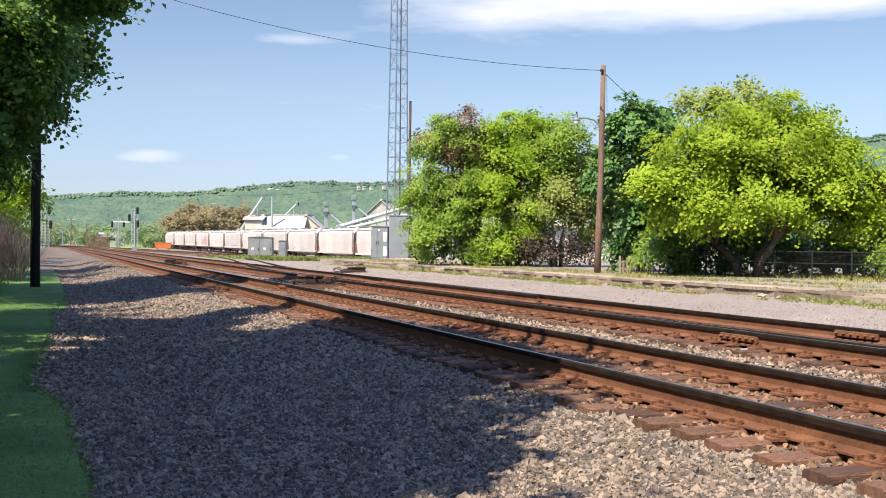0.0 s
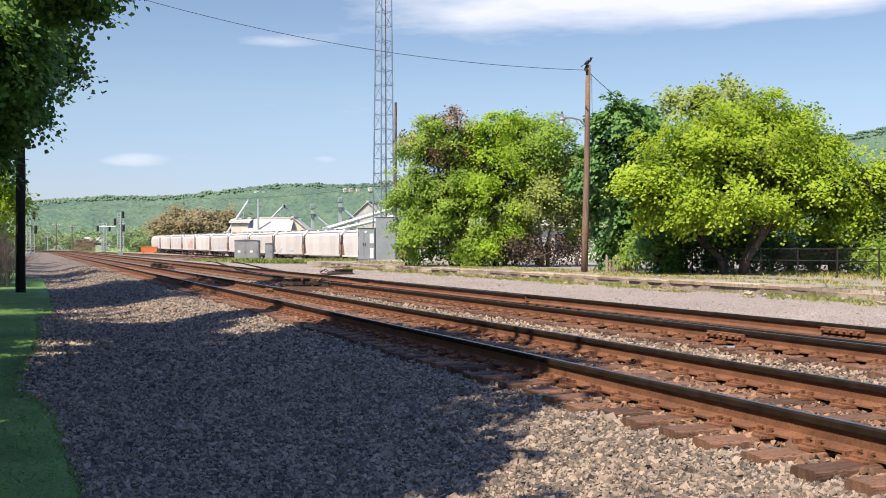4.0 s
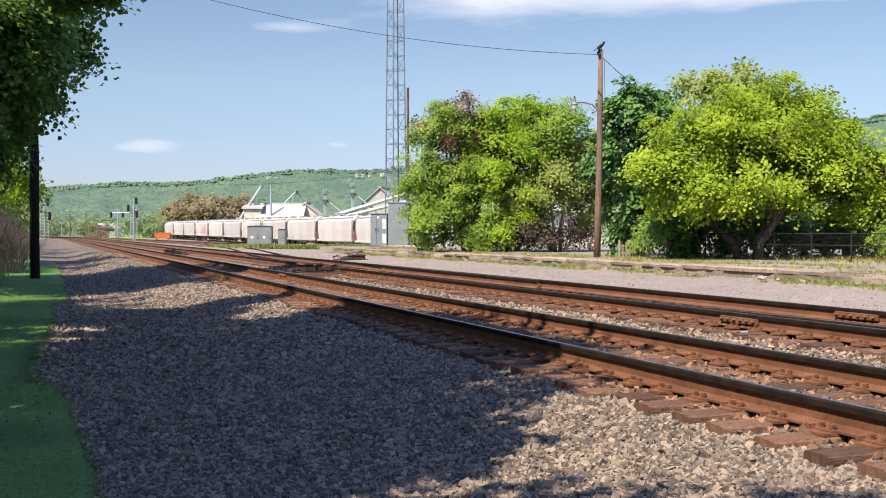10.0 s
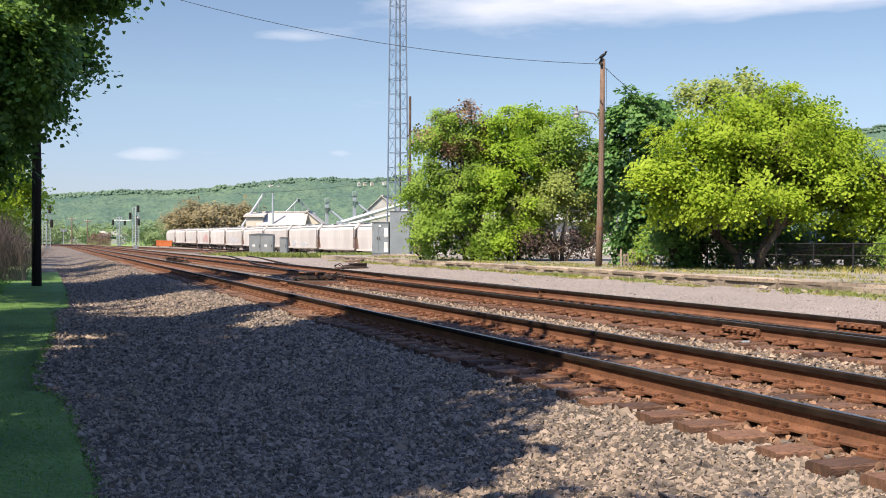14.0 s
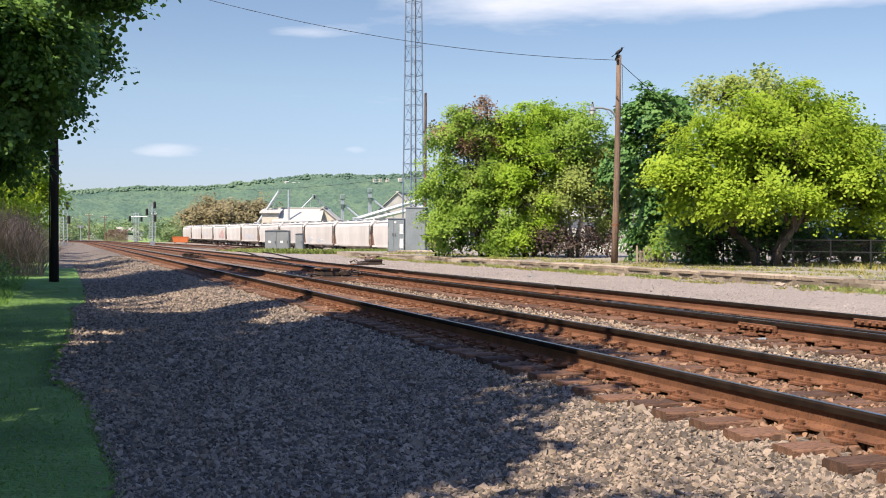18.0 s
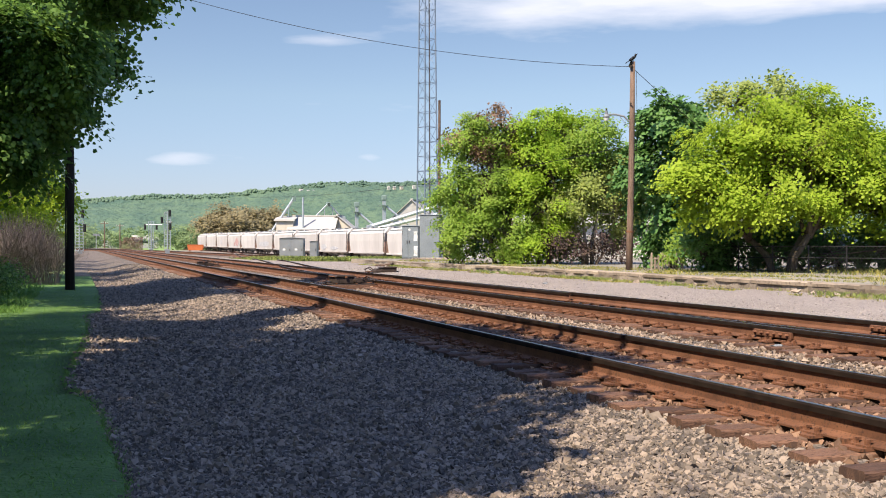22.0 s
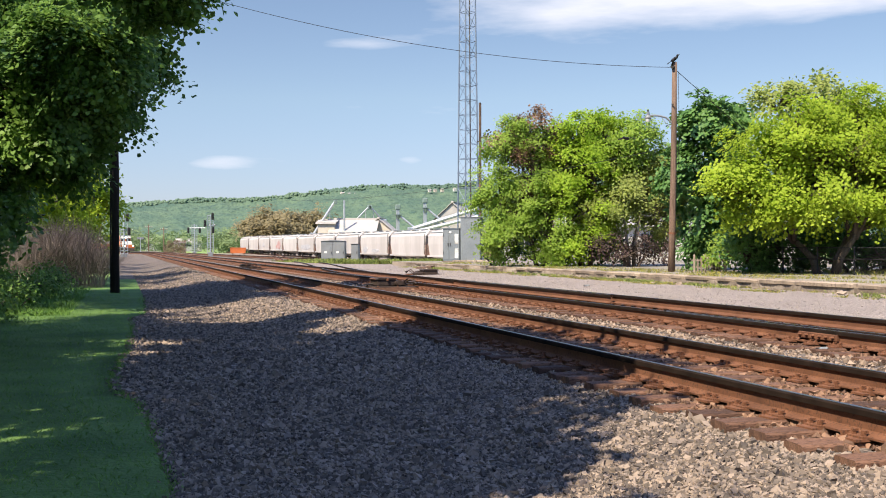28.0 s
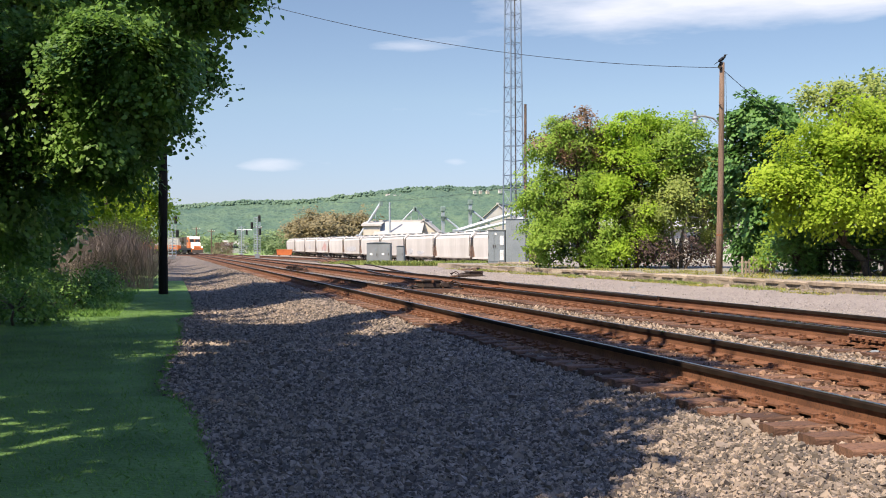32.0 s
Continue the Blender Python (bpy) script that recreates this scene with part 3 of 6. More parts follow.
# closure rail and joint bars of the turnout beside the second track
turnout = thing("turnout_rails", pose(0, 0, 0), "rusty guard rail and closure rail of a turnout", "turnout", kind="structure")
add_rail(turnout, [(X2 - GAUGE / 2 + 0.40, 4.0, RH - 0.002), (X2 - GAUGE / 2 + 0.26, 12.0, RH - 0.002), (X2 - GAUGE / 2 + 0.14, 15.5, RH - 0.002), (X2 - GAUGE / 2 + 0.13, 17.5, RH - 0.002)])
add_rail(turnout, [(X2 + GAUGE / 2 - 0.14, 22.5, RH + 0.046), (X2 + GAUGE / 2 - 0.13, 34.0, RH + 0.046)])


def joint_bar(x, y, z=RH):
    j = thing("joint_bar", pose(x, y, z), "rusty bolted joint bar on a rail", "joint bar", "joint bars")
    part("bar", box(-0.062, -0.012, -0.42, 0.42, -0.135, -0.05, 0.01), "rail_rust", j)
    for k in range(6):
        part("bolt", rod((-0.11, -0.36 + 0.144 * k, -0.09), (-0.055, -0.36 + 0.144 * k, -0.09), 0.022, sides=6), "plate", j)
    return j


for jx, jy in ((X2 - GAUGE / 2, 12.9), (X2 + GAUGE / 2 - 0.01, 12.4), (X2 + GAUGE / 2, 25.5), (X1 - GAUGE / 2, 38.0), (X1 + GAUGE / 2, 31.0)):
    joint_bar(jx, jy, RH + (0.05 if jx > X2 else 0))


def switch_machine(x, y, z, turn, s, label):
    """A trackside switch motor: case, lid, cranks, rods and the long ties that carry it."""
    t = thing("switch_machine", pose(x, y, z, 0, 0, turn), label, "switch machine", "switch machines")
    part("mounting_tie", box(-0.7 * s, 1.2 * s, -0.62, -0.36, -0.18, 0.02, 0.012), "tie", t)
    part("mounting_tie", box(-0.7 * s, 1.2 * s, 0.30, 0.56, -0.18, 0.02, 0.012), "tie", t)
    part("base_plate", box(-0.62, 0.62, -0.60, 0.55, 0.021, 0.055, 0.008), "switch_rust", t)
    part("motor_case", box(-0.50, 0.02, -0.30, 0.46, 0.055, 0.36, 0.04), "switch_rust", t)
    lid = part("lid", prism([(-0.53, 0.36), (0.05, 0.36), (0.0, 0.42), (-0.47, 0.43)], 1, -0.33, 0.49), "switch_rust", t)
    part("hasp", box(-0.27, -0.21, -0.36, -0.33, 0.30, 0.40, 0.008), "plate", lid)
    part("gear_case", box(0.02, 0.34, -0.20, 0.40, 0.055, 0.24, 0.04), "switch_rust", t)
    part("motor_drum", rod((0.08, -0.42, 0.20), (0.08, 0.02, 0.20), 0.12, sides=14), "switch_rust", t)
    part("drum_cap", rod((0.08, -0.47, 0.20), (0.08, -0.42, 0.20), 0.09, sides=14), "switch_rust", t)
    part("hand_lever", tube([(0.26, -0.20, 0.24), (0.33, -0.38, 0.40), (0.40, -0.62, 0.30), (0.44, -0.74, 0.18)], 0.024), "switch_rust", t)
    part("throw_lever", tube([(0.40, 0.0, 0.24), (0.45, -0.25, 0.34), (0.52, -0.52, 0.26)], 0.022), "switch_rust", t)
    part("crank", prism([(0.34, -0.12), (0.60, -0.06), (0.60, 0.06), (0.34, 0.14)], 2, 0.10, 0.16), "switch_rust", t)
    part("hinge", rod((-0.53, -0.2, 0.37), (-0.53, 0.36, 0.37), 0.022), "plate", t)
    part("conduit", tube([(-0.5, 0.2, 0.15), (-0.62, 0.25, 0.12), (-0.66, 0.4, -0.05)], 0.03), "black", t)
    for yy in (-0.5, 0.46):
        for xx in (-0.55, 0.0, 0.55):
            part("bolt", rod((xx, yy, 0.05), (xx, yy, 0.09), 0.028, sides=6), "plate", t)
    for k, yy in enumerate((-0.16, 0.02, 0.2)):
        part("operating_rod", rod((0.4, yy, 0.08 + 0.02 * k), (1.5 * s, yy, 0.05), 0.022), "plate", t)
    t.scale = (1.15, 1.1, 0.70)
    return t


switch_machine(8.1, 34.3, 0.36, 4, 1.15, "dark cast steel switch machine on long wooden ties")
switch_machine(12.4, 47.0, 0.36, 180, 1.0, "dark cast steel switch machine beside the gravel")
switch_machine(7.55, 70.0, 0.30, 2, 0.8, "low dark switch stand between the tracks")


# ---- platform ----
def platform():
    p = thing("platform", pose(0, 0, 0), "old low concrete station platform with crumbling edge", "platform", kind="structure")
    put("deck", grid_mesh(span(17.0, 44, 1.5), span(-12, 72, 3), "platform", 0, lambda x, y: 0.685 + 0.02 * noise.noise((x * 0.3, y * 0.3, 1))), p)
    part("deck_edge", box(17.0, 17.35, -12, 72, 0.30, 0.675, 0.01), "concrete", p)
    y, r = -10.0, random.Random(4)
    while y < 66:
        n = r.uniform(1.8, 3.4)
        gap = r.uniform(0.02, 0.06)
        x = 16.62 + r.uniform(-0.02, 0.03)
        broken = r.random() < 0.16
        z = 0.70 + r.uniform(-0.012, 0.012)
        # coping slab with a chipped front edge; broken ones have slid back and lie lower
        b = bmesh.new()
        k, rows = 12, []
        for i in range(k + 1):
            yy = y + (n - gap) * i / k
            chip = max(0.0, noise.noise((yy * 1.7, 3.0, 5.0)) - 0.05) * 0.30 + (r.uniform(0.02, 0.12) if i in (0, k) else 0)
            xx = x + chip + (0.22 if broken else 0)
            zz = z - (0.05 if broken else 0)
            rows.append([b.verts.new(v) for v in ((xx, yy, 0.60), (xx - 0.015, yy, zz - 0.02 - chip * 0.25), (xx + 0.03, yy, zz - chip * 0.1), (17.12, yy, zz), (17.12, yy, 0.60))])
        for i in range(k):
            for j in range(5):
                b.faces.new((rows[i][j], rows[i][(j + 1) % 5], rows[i + 1][(j + 1) % 5], rows[i + 1][j]))
        b.faces.new(rows[0][::-1])
        b.faces.new(rows[-1])
        bmesh.ops.recalc_face_normals(b, faces=b.faces)
        if broken:
            b.free()
        else:
            part("coping_slab", b, "coping", p)
        part("face_panel", box(16.645 + r.uniform(0, 0.03) + (0.16 if broken else 0), 16.995, y, y + n - 0.01, 0.30, 0.597, 0.01), "concrete", p)
        y += n
    return p


M["coping"] = mat("coping", (0.14, 0.112, 0.085), (0.33, 0.27, 0.205), (0.15, 0.12, 0.095), 1.4, 14, 0.92, bump=0.6, dist=0.012, rnd=0.5)
platform()
part("steps", box(-1.2, 1.2, -0.5, 0.5, 0, 0.12, 0.02), "concrete", tagged(thing("concrete_slab", pose(20.6, 65.9, 0.69, 0, 0, -12), "pale concrete slab before the metal cabinets", "slab")))


# ---- poles, tower, cabinets ----
def pole_with_lamp():
    t = thing("utility_pole", pose(18.95, 36.77, 0.68), "weathered brown wooden utility pole with a street lamp", "utility pole", "utility poles")
    pts = [(0.0, 0, -0.3), (0.05, 0, 1.6), (0.10, 0, 3.4), (0.13, 0, 5.4), (0.16, 0, 7.53)]
    part("pole", tube(pts, [0.130, 0.122, 0.112, 0.10, 0.088], 14), "pole_wood", t, smooth=True)
    arm = part("lamp_arm", tube([(0.10, 0, 5.30), (-0.15, 0.08, 5.55), (-0.42, 0.17, 5.62), (-0.72, 0.26, 5.62)], 0.036, 8), "case_grey", t, "thin curved galvanised arm")
    part("arm_brace", rod((0.10, 0, 5.05), (-0.3, 0.13, 5.56), 0.012), "galvanised", t)
    b = bmesh.new()
    for z0, z1, r0, r1 in ((5.50, 5.54, 0.11, 0.13), (5.54, 5.63, 0.13, 0.06), (5.63, 5.76, 0.055, 0.05)):
        rod((-0.76, 0.27, z0), (-0.76, 0.27, z1), r0, r1, 12, b)
    head = part("lamp_head", b, "case_grey", t, "small grey lamp head")
    part("lens", rod((-0.76, 0.27, 5.40), (-0.76, 0.27, 5.50), 0.07, 0.105, 12), "lamp_glass", head)
    part("photocell", rod((-0.76, 0.27, 5.76), (-0.76, 0.27, 5.83), 0.03), "black", head)
    part("insulator", rod((0.0, -0.12, 7.32), (0.14, -0.02, 7.36), 0.05), "dark_metal", t)
    part("bolt", rod((0.02, -0.05, 6.0), (0.02, -0.17, 6.0), 0.02), "dark_metal", t)
    part("ground_wire", tube([(0.29, -0.02, 7.2), (0.33, 0, 5.5), (0.30, 0.02, 3.6)], 0.008, 5), "black", t)
    part("rust_band", rod((0.045, 0, 1.35), (0.05, 0, 1.42), 0.130, 0.129, 14), "plate", t)
    return t


pole_with_lamp()


def shaded_pole():
    t = thing("utility_pole", pose(-0.24, 41.8, -0.1), "dark creosoted wooden pole at the lawn's edge", "utility pole", "utility poles")
    part("pole", tube([(0, 0, 0), (0.01, 0, 4), (0.0, 0, 8), (0.0, 0, 12.6)], [0.165, 0.15, 0.135, 0.115], 14), "creosote", t, smooth=True)
    part("insulator", rod((-0.02, -0.12, 11.55), (0.14, -0.02, 11.6), 0.05), "dark_metal", t)
    part("conduit", rod((-0.16, -0.04, 0.1), (-0.14, -0.04, 6.0), 0.022), "creosote", t)
    return t


shaded_pole()


def wire(p, q, sag, r, label):
    pts = []
    for i in range(33):
        u = i / 32
        c = Vector(p).lerp(Vector(q), u)
        pts.append((c.x, c.y, c.z - 4 * sag * u * (1 - u)))
    return tagged(part("overhead_wire", tube(pts, r, 5), "black"), label, "overhead wire", "overhead wires")


wire((19.02, 36.74, 8.02), (-0.20, 41.78, 11.48), 0.78, 0.010, "black overhead wire slung between the two poles")
wire((19.15, 36.78, 7.95), (25.5, 36.8, 3.4), 0.1, 0.012, "thin black service wire behind the trees")
wire((19.13, 36.78, 5.2), (12.5, 90.0, 5.4), 0.6, 0.010, "thin black service wire running along the platform")
wire((26.4, 29.9, 4.75), (42.0, 20.0, 6.0), 0.4, 0.02, "thick black service wire leaving the trees")


def lattice_tower():
    t = thing("radio_tower", pose(21.12, 68.5, 0.69, 0, 0, 14), "tall blue-grey steel lattice radio tower", "tower")
    H, w0, w1 = 26.0, 0.50, 0.28
    def leg(i, z):
        r = w0 + (w1 - w0) * z / H
        return Vector(((-1, 1, 1, -1)[i] * r, (-1, -1, 1, 1)[i] * r, z))
    for i in range(4):
        part("leg", rod(leg(i, 0), leg(i, H), 0.048, 0.040, 8), "tower_paint", t)
    n = 28
    for i in range(4):
        j = (i + 1) % 4
        for k in range(n):
            z0, z1 = H * k / n, H * (k + 1) / n
            part("girt", rod(leg(i, z0), leg(j, z0), 0.018, sides=4), "tower_paint", t)
            a, b = (i, j) if k % 2 else (j, i)
            part("brace", rod(leg(a, z0), leg(b, z1), 0.016, sides=4), "tower_paint", t)
    for z in (5.6, 11.2, 16.8):
        for i in range(4):
            part("flange", rod(leg(i, z - 0.05), leg(i, z + 0.05), 0.06, sides=8), "tower_paint", t)
    part("cable_run", tube([(0.25, 0.1, 0), (0.22, 0.1, 12), (0.15, 0.05, 25)], 0.03, 6), "dark_metal", t)
    return t


M["tower_paint"] = mat("tower_paint", (0.10, 0.14, 0.20), (0.17, 0.21, 0.27), None, 3, 30, 0.6, metal=0.3, bump=0)
lattice_tower()


def tall_cabinet():
    t = thing("equipment_shelter", pose(20.83, 66.85, 0.68, 0, 0, -19.5), "tall plain dark grey steel equipment shelter", "equipment shelter", "trackside cabinets")
    part("body", box(-0.68, 0.52, -0.3, 1.2, 0.05, 2.74, 0.02), "steel_grey", t)
    part("side_panel", box(0.524, 0.72, -0.1, 1.1, 0.05, 2.70, 0.01), "steel_grey", t)
    part("roof", box(-0.70, 0.74, -0.34, 1.24, 2.74, 2.79, 0.01), "steel_grey", t)
    part("plinth", box(-0.75, 0.8, -0.4, 1.3, -0.02, 0.05), "concrete", t)
    part("seam", box(0.50, 0.53, -0.32, -0.298, 0.05, 2.74), "case_grey", t)
    part("padlock", box(0.44, 0.48, -0.33, -0.30, 1.0, 1.1, 0.006), "dark_metal", t)
    return t


def low_cabinet():
    t = thing("equipment_cabinet", pose(19.65, 67.28, 0.68, 0, 0, -19.5), "grey steel signal cabinet with louvred door", "equipment cabinet", "trackside cabinets")
    part("body", box(-0.52, 0.52, -0.25, 0.9, 0.06, 2.06, 0.02), "steel_grey", t)
    part("roof", box(-0.56, 0.56, -0.30, 0.95, 2.06, 2.11, 0.015), "steel_grey", t)
    part("plinth", box(-0.55, 0.55, -0.28, 0.93, 0, 0.06), "concrete", t)
    d1 = part("door", box(-0.49, -0.15, -0.275, -0.25, 0.15, 1.98, 0.006), "steel_grey", t)
    part("handle", box(-0.22, -0.18, -0.31, -0.275, 1.0, 1.18, 0.006), "dark_metal", d1)
    d2 = part("door", box(-0.11, 0.49, -0.275, -0.25, 0.15, 1.98, 0.006), "steel_grey", t)
    part("handle", box(-0.08, -0.04, -0.31, -0.275, 1.0, 1.18, 0.006), "dark_metal", d2)
    for x0, x1, z0, z1 in ((0.22, 0.44, 1.15, 1.75), (0.22, 0.44, 0.25, 0.85)):
        for k in range(9):
            zz = z0 + (z1 - z0) * k / 9
            part("louvre", prism([(-0.277, zz), (-0.295, zz + 0.005), (-0.277, zz + 0.045)], 0, x0, x1), "lamp_glass", d2)
    part("vent", rod((-0.05, -0.30, 1.85), (-0.05, -0.25, 1.85), 0.07, sides=10), "lamp_glass", t)
    for z in (0.5, 1.6):
        part("hinge", rod((-0.49, -0.285, z), (-0.49, -0.285, z + 0.15), 0.015), "dark_metal", t)
    return t


tall_cabinet()
low_cabinet()
post = thing("wooden_post", pose(21.95, 68.65, 0.30), "slim weathered wooden post beside the tower", "post")
part("post", rod((0, 0, 0), (0.03, 0, 10.5), 0.10, 0.08, 10), "pole_wood", post)


def signal_case(x, y, turn, wide, high, label):
    t = thing("signal_case", pose(x, y, 0.05, 0, 0, turn), label, "signal case", "trackside cabinets")
    w = wide / 2
    part("body", box(-w, w, 0, 1.0, 0.15, high, 0.02), "case_grey", t)
    part("roof", prism([(-w - 0.06, high), (w + 0.06, high), (w * 0.1, high + 0.1 * wide / 2), (-w * 0.1, high + 0.1 * wide / 2)], 1, -0.08, 1.08), "case_grey", t)
    part("plinth", box(-w, w, 0.02, 0.98, -0.6, 0.15), "concrete", t)
    n = 2 if wide > 1 else 1
    for k in range(n):
        a, b = -w + wide * k / n + 0.05, -w + wide * (k + 1) / n - 0.05
        d = part("door", box(a, b, -0.025, 0.0, 0.28, high - 0.1, 0.006), "case_grey", t)
        part("handle", box(b - 0.12, b - 0.08, -0.07, -0.025, 1.0, 1.2, 0.008), "dark_metal", d)
        if wide > 1:
            part("plate", box(a + 0.25, a + 0.48, -0.032, -0.0255, 1.05, 1.22), "lamp_glass", d)
            part("vent", box(b - 0.25, b - 0.1, -0.035, -0.0255, 1.4, 1.7), "steel_grey", d)
    return t


signal_case(18.1, 99.7, -19, 2.15, 2.12, "light grey steel signal case with two doors")
signal_case(19.95, 99.05, -19, 0.66, 1.85, "narrow light grey steel signal case in grass")


# ---- hopper cars ----
def wheel_mesh(r):
    b = bmesh.new()
    for x0, x1, rr in ((-0.065, 0.05, r), (0.05, 0.075, r + 0.03), (-0.075, -0.065, r * 0.8), (-0.11, -0.075, r * 0.25)):
        rod((x0, 0, 0), (x1, 0, 0), rr, sides=18, bm=b)
    return b


def truck(parent, y, r=0.42, material="dark_metal"):
    """A two-axle bogie under a car."""
    tr = part("truck", box(-0.25, 0.25, y - 0.9, y + 0.9, 0.42, 0.60, 0.03), material, parent)
    for sx in (-1, 1):
        b = prism([(y - 1.25, 0.40), (y - 1.15, 0.62), (y - 0.4, 0.80), (y + 0.4, 0.80), (y + 1.15, 0.62), (y + 1.25, 0.40), (y + 1.0, 0.36), (y + 0.4, 0.30), (y - 0.4, 0.30), (y - 1.0, 0.36)], 0, sx * 0.98 - 0.08, sx * 0.98 + 0.08)
        part("side_frame", b, material, tr)
    for dy in (-0.88, 0.88):
        part("axle", rod((-0.75, y + dy, r), (0.75, y + dy, r), 0.08), material, tr)
        for sx in (-1, 1):
            part("wheel", wheel_mesh(r), material, tr, m=pose(sx * 0.75, y + dy, r, 0, 0, 0 if sx < 0 else 180))
    return tr


def hopper_car():
    L, h = 18.7, 1.62
    t = thing("hopper_car", pose(0, 0, 0), "white covered hopper car with rust streaks on a yard track", "freight car", "standing hopper cars")
    b = bmesh.new()
    rows = []
    for y, k in ((-L / 2 + 0.35, 0.9), (-L / 2 + 0.6, 1.0), (0.0, 1.0), (L / 2 - 0.6, 1.0), (L / 2 - 0.35, 0.9)):
        s = 0 if abs(y) < 1 else (1 if y > 0 else -1)
        rows.append([b.verts.new((x * k, y - s * (1.5 if z < 1.0 else 0.8 if z < 1.5 else 0.1 if z < 3 else 0), z * 1.06)) for x, z in ((-h * 0.8, 0.85), (h * 0.8, 0.85), (h, 1.2), (h * 1.02, 2.6), (h, 3.6), (h * 0.62, 4.22), (0, 4.34), (-h * 0.62, 4.22), (-h, 3.6), (-h * 1.02, 2.6), (-h, 1.2))])
    n = 11
    for i in range(4):
        for k in range(n):
            b.faces.new((rows[i][k], rows[i][(k + 1) % n], rows[i + 1][(k + 1) % n], rows[i + 1][k]))
    b.faces.new(rows[0][::-1])
    b.faces.new(rows[-1])
    bmesh.ops.recalc_face_normals(b, faces=b.faces)
    part("body", b, "white_car", t, "white curved car body")
    for sx in (-1, 1):
        part("side_sill", box(sx * (h - 0.02) - 0.05, sx * (h - 0.02) + 0.05, -L / 2 + 0.2, L / 2 - 0.2, 1.05, 1.28, 0.01), "white_car", t)
        # darker strip stands for the shadow line along the roof edge
        part("roof_rail", box(sx * h * 0.80 - 0.03, sx * h * 0.80 + 0.03, -L / 2 + 0.8, L / 2 - 0.8, 4.16, 4.30), "case_grey", t)
        for ye in (-L / 2 + 0.35, L / 2 - 0.35):
            lad = part("ladder", box(sx * h - 0.02, sx * h + 0.02, ye - 0.20, ye - 0.16, 0.9, 4.1), "dark_metal", t)
            part("stile", box(sx * h - 0.02, sx * h + 0.02, ye + 0.16, ye + 0.20, 0.9, 4.1), "dark_metal", lad)
            for k in range(8):
                part("rung", rod((sx * h, ye - 0.18, 1.0 + 0.4 * k), (sx * h, ye + 0.18, 1.0 + 0.4 * k), 0.014, sides=5), "dark_metal", lad)
    for y in (-6.6, -2.2, 2.2, 6.6):
        part("hatch", rod((0, y, 4.55), (0, y, 4.70), 0.42, 0.36, 14), "white_car", t)
        part("discharge_chute", prism([(-1.0, 1.16), (1.0, 1.16), (0.3, 0.5), (-0.3, 0.5)], 1, y - 0.9, y + 0.9), "white_car", t)
    part("roof_walk", box(-0.3, 0.3, -L / 2, L / 2, 4.70, 4.75), "galvanised", t)
    for s in (-1, 1):
        part("end_sill", box(-1.5, 1.5, s * (L / 2 - 0.25) - 0.15, s * (L / 2 - 0.25) + 0.15, 0.85, 1.12, 0.02), "dark_metal", t)
        part("slope_sheet", prism([(s * (L / 2 - 0.35), 2.7), (s * (L / 2 - 0.35), 1.1), (s * (L / 2 - 1.9), 1.1)], 0, -1.45, 1.45), "rust_red", t, "rust-red end sheet")
        part("coupler", box(-0.15, 0.15, s * (L / 2) - 0.3, s * (L / 2) + 0.3, 0.75, 0.98, 0.03), "dark_metal", t)
        part("brake_wheel", rod((0.6, s * (L / 2 - 0.1), 2.6), (0.6, s * (L / 2 - 0.05), 2.6), 0.28, sides=14), "rust_red", t)
        truck(t, s * (L / 2 - 1.7))
    return t


def house(x, y, z, turn, s, wall, label):
    t = thing("house", pose(x, y, z - (7 if y > 900 else 0), 0, 0, turn), label, "house", "far houses")
    part("wall", box(-5 * s, 5 * s, -4 * s, 4 * s, -3, 3.2 * s), wall, t)
    part("roof", prism([(-4.4 * s, 3.2 * s), (4.4 * s, 3.2 * s), (0, 5.6 * s)], 0, -5.4 * s, 5.4 * s), "roof_grey", t)
    part("window", box(-3 * s, 3 * s, -4.05 * s, -3.9 * s, 1.0, 2.2 * s), "glass", t)


for hx, hy, hz, hs, hw in ((350, 1840, 97, 0.60, "white_wall"), (361, 1836, 96, 0.50, "white_wall"), (371, 1833, 96, 0.50, "white_wall"), (486, 1792, 102, 0.45, "white_wall"), (495, 1789, 102, 0.45, "cream_wall"), (506, 1785, 102, 0.5, "cream_wall"), (525, 1778, 103, 0.50, "white_wall"), (10.5, 620, 1.5, 1.0, "white_wall"), (16, 640, 1.5, 0.8, "white_wall"), (31, 600, 1.5, 0.9, "white_wall"), (36, 615, 1.5, 0.8, "white_wall")):
    house(hx, hy, hz, 15, hs, hw, "small pale house among the trees far off")
hop_turn = math.degrees(math.atan2(HOP_DIR.y, HOP_DIR.x)) - 90
hop = hopper_car()
HOP_STEP = (HOP_FAR - HOP_NEAR).length / 10
SPRAY = {9: ((3.0, 1.5, 1.6, 1.3, "spray_grey"),), 7: ((0.5, 1.7, 2.0, 1.4, "spray_grey"),), 6: ((-4.5, 1.3, 2.4, 2.2, "spray_red"), (-1.2, 1.4, 1.0, 1.0, "spray_red")), 4: ((0.0, 1.4, 6.0, 1.3, "spray_grey"),), 2: ((-5.0, 1.35, 1.6, 0.9, "spray_grey"), (2.5, 1.35, 2.4, 0.6, "spray_grey")), 1: ((5.5, 1.35, 1.8, 1.0, "spray_grey"), (-1.0, 1.35, 2.6, 0.6, "spray_grey"))}
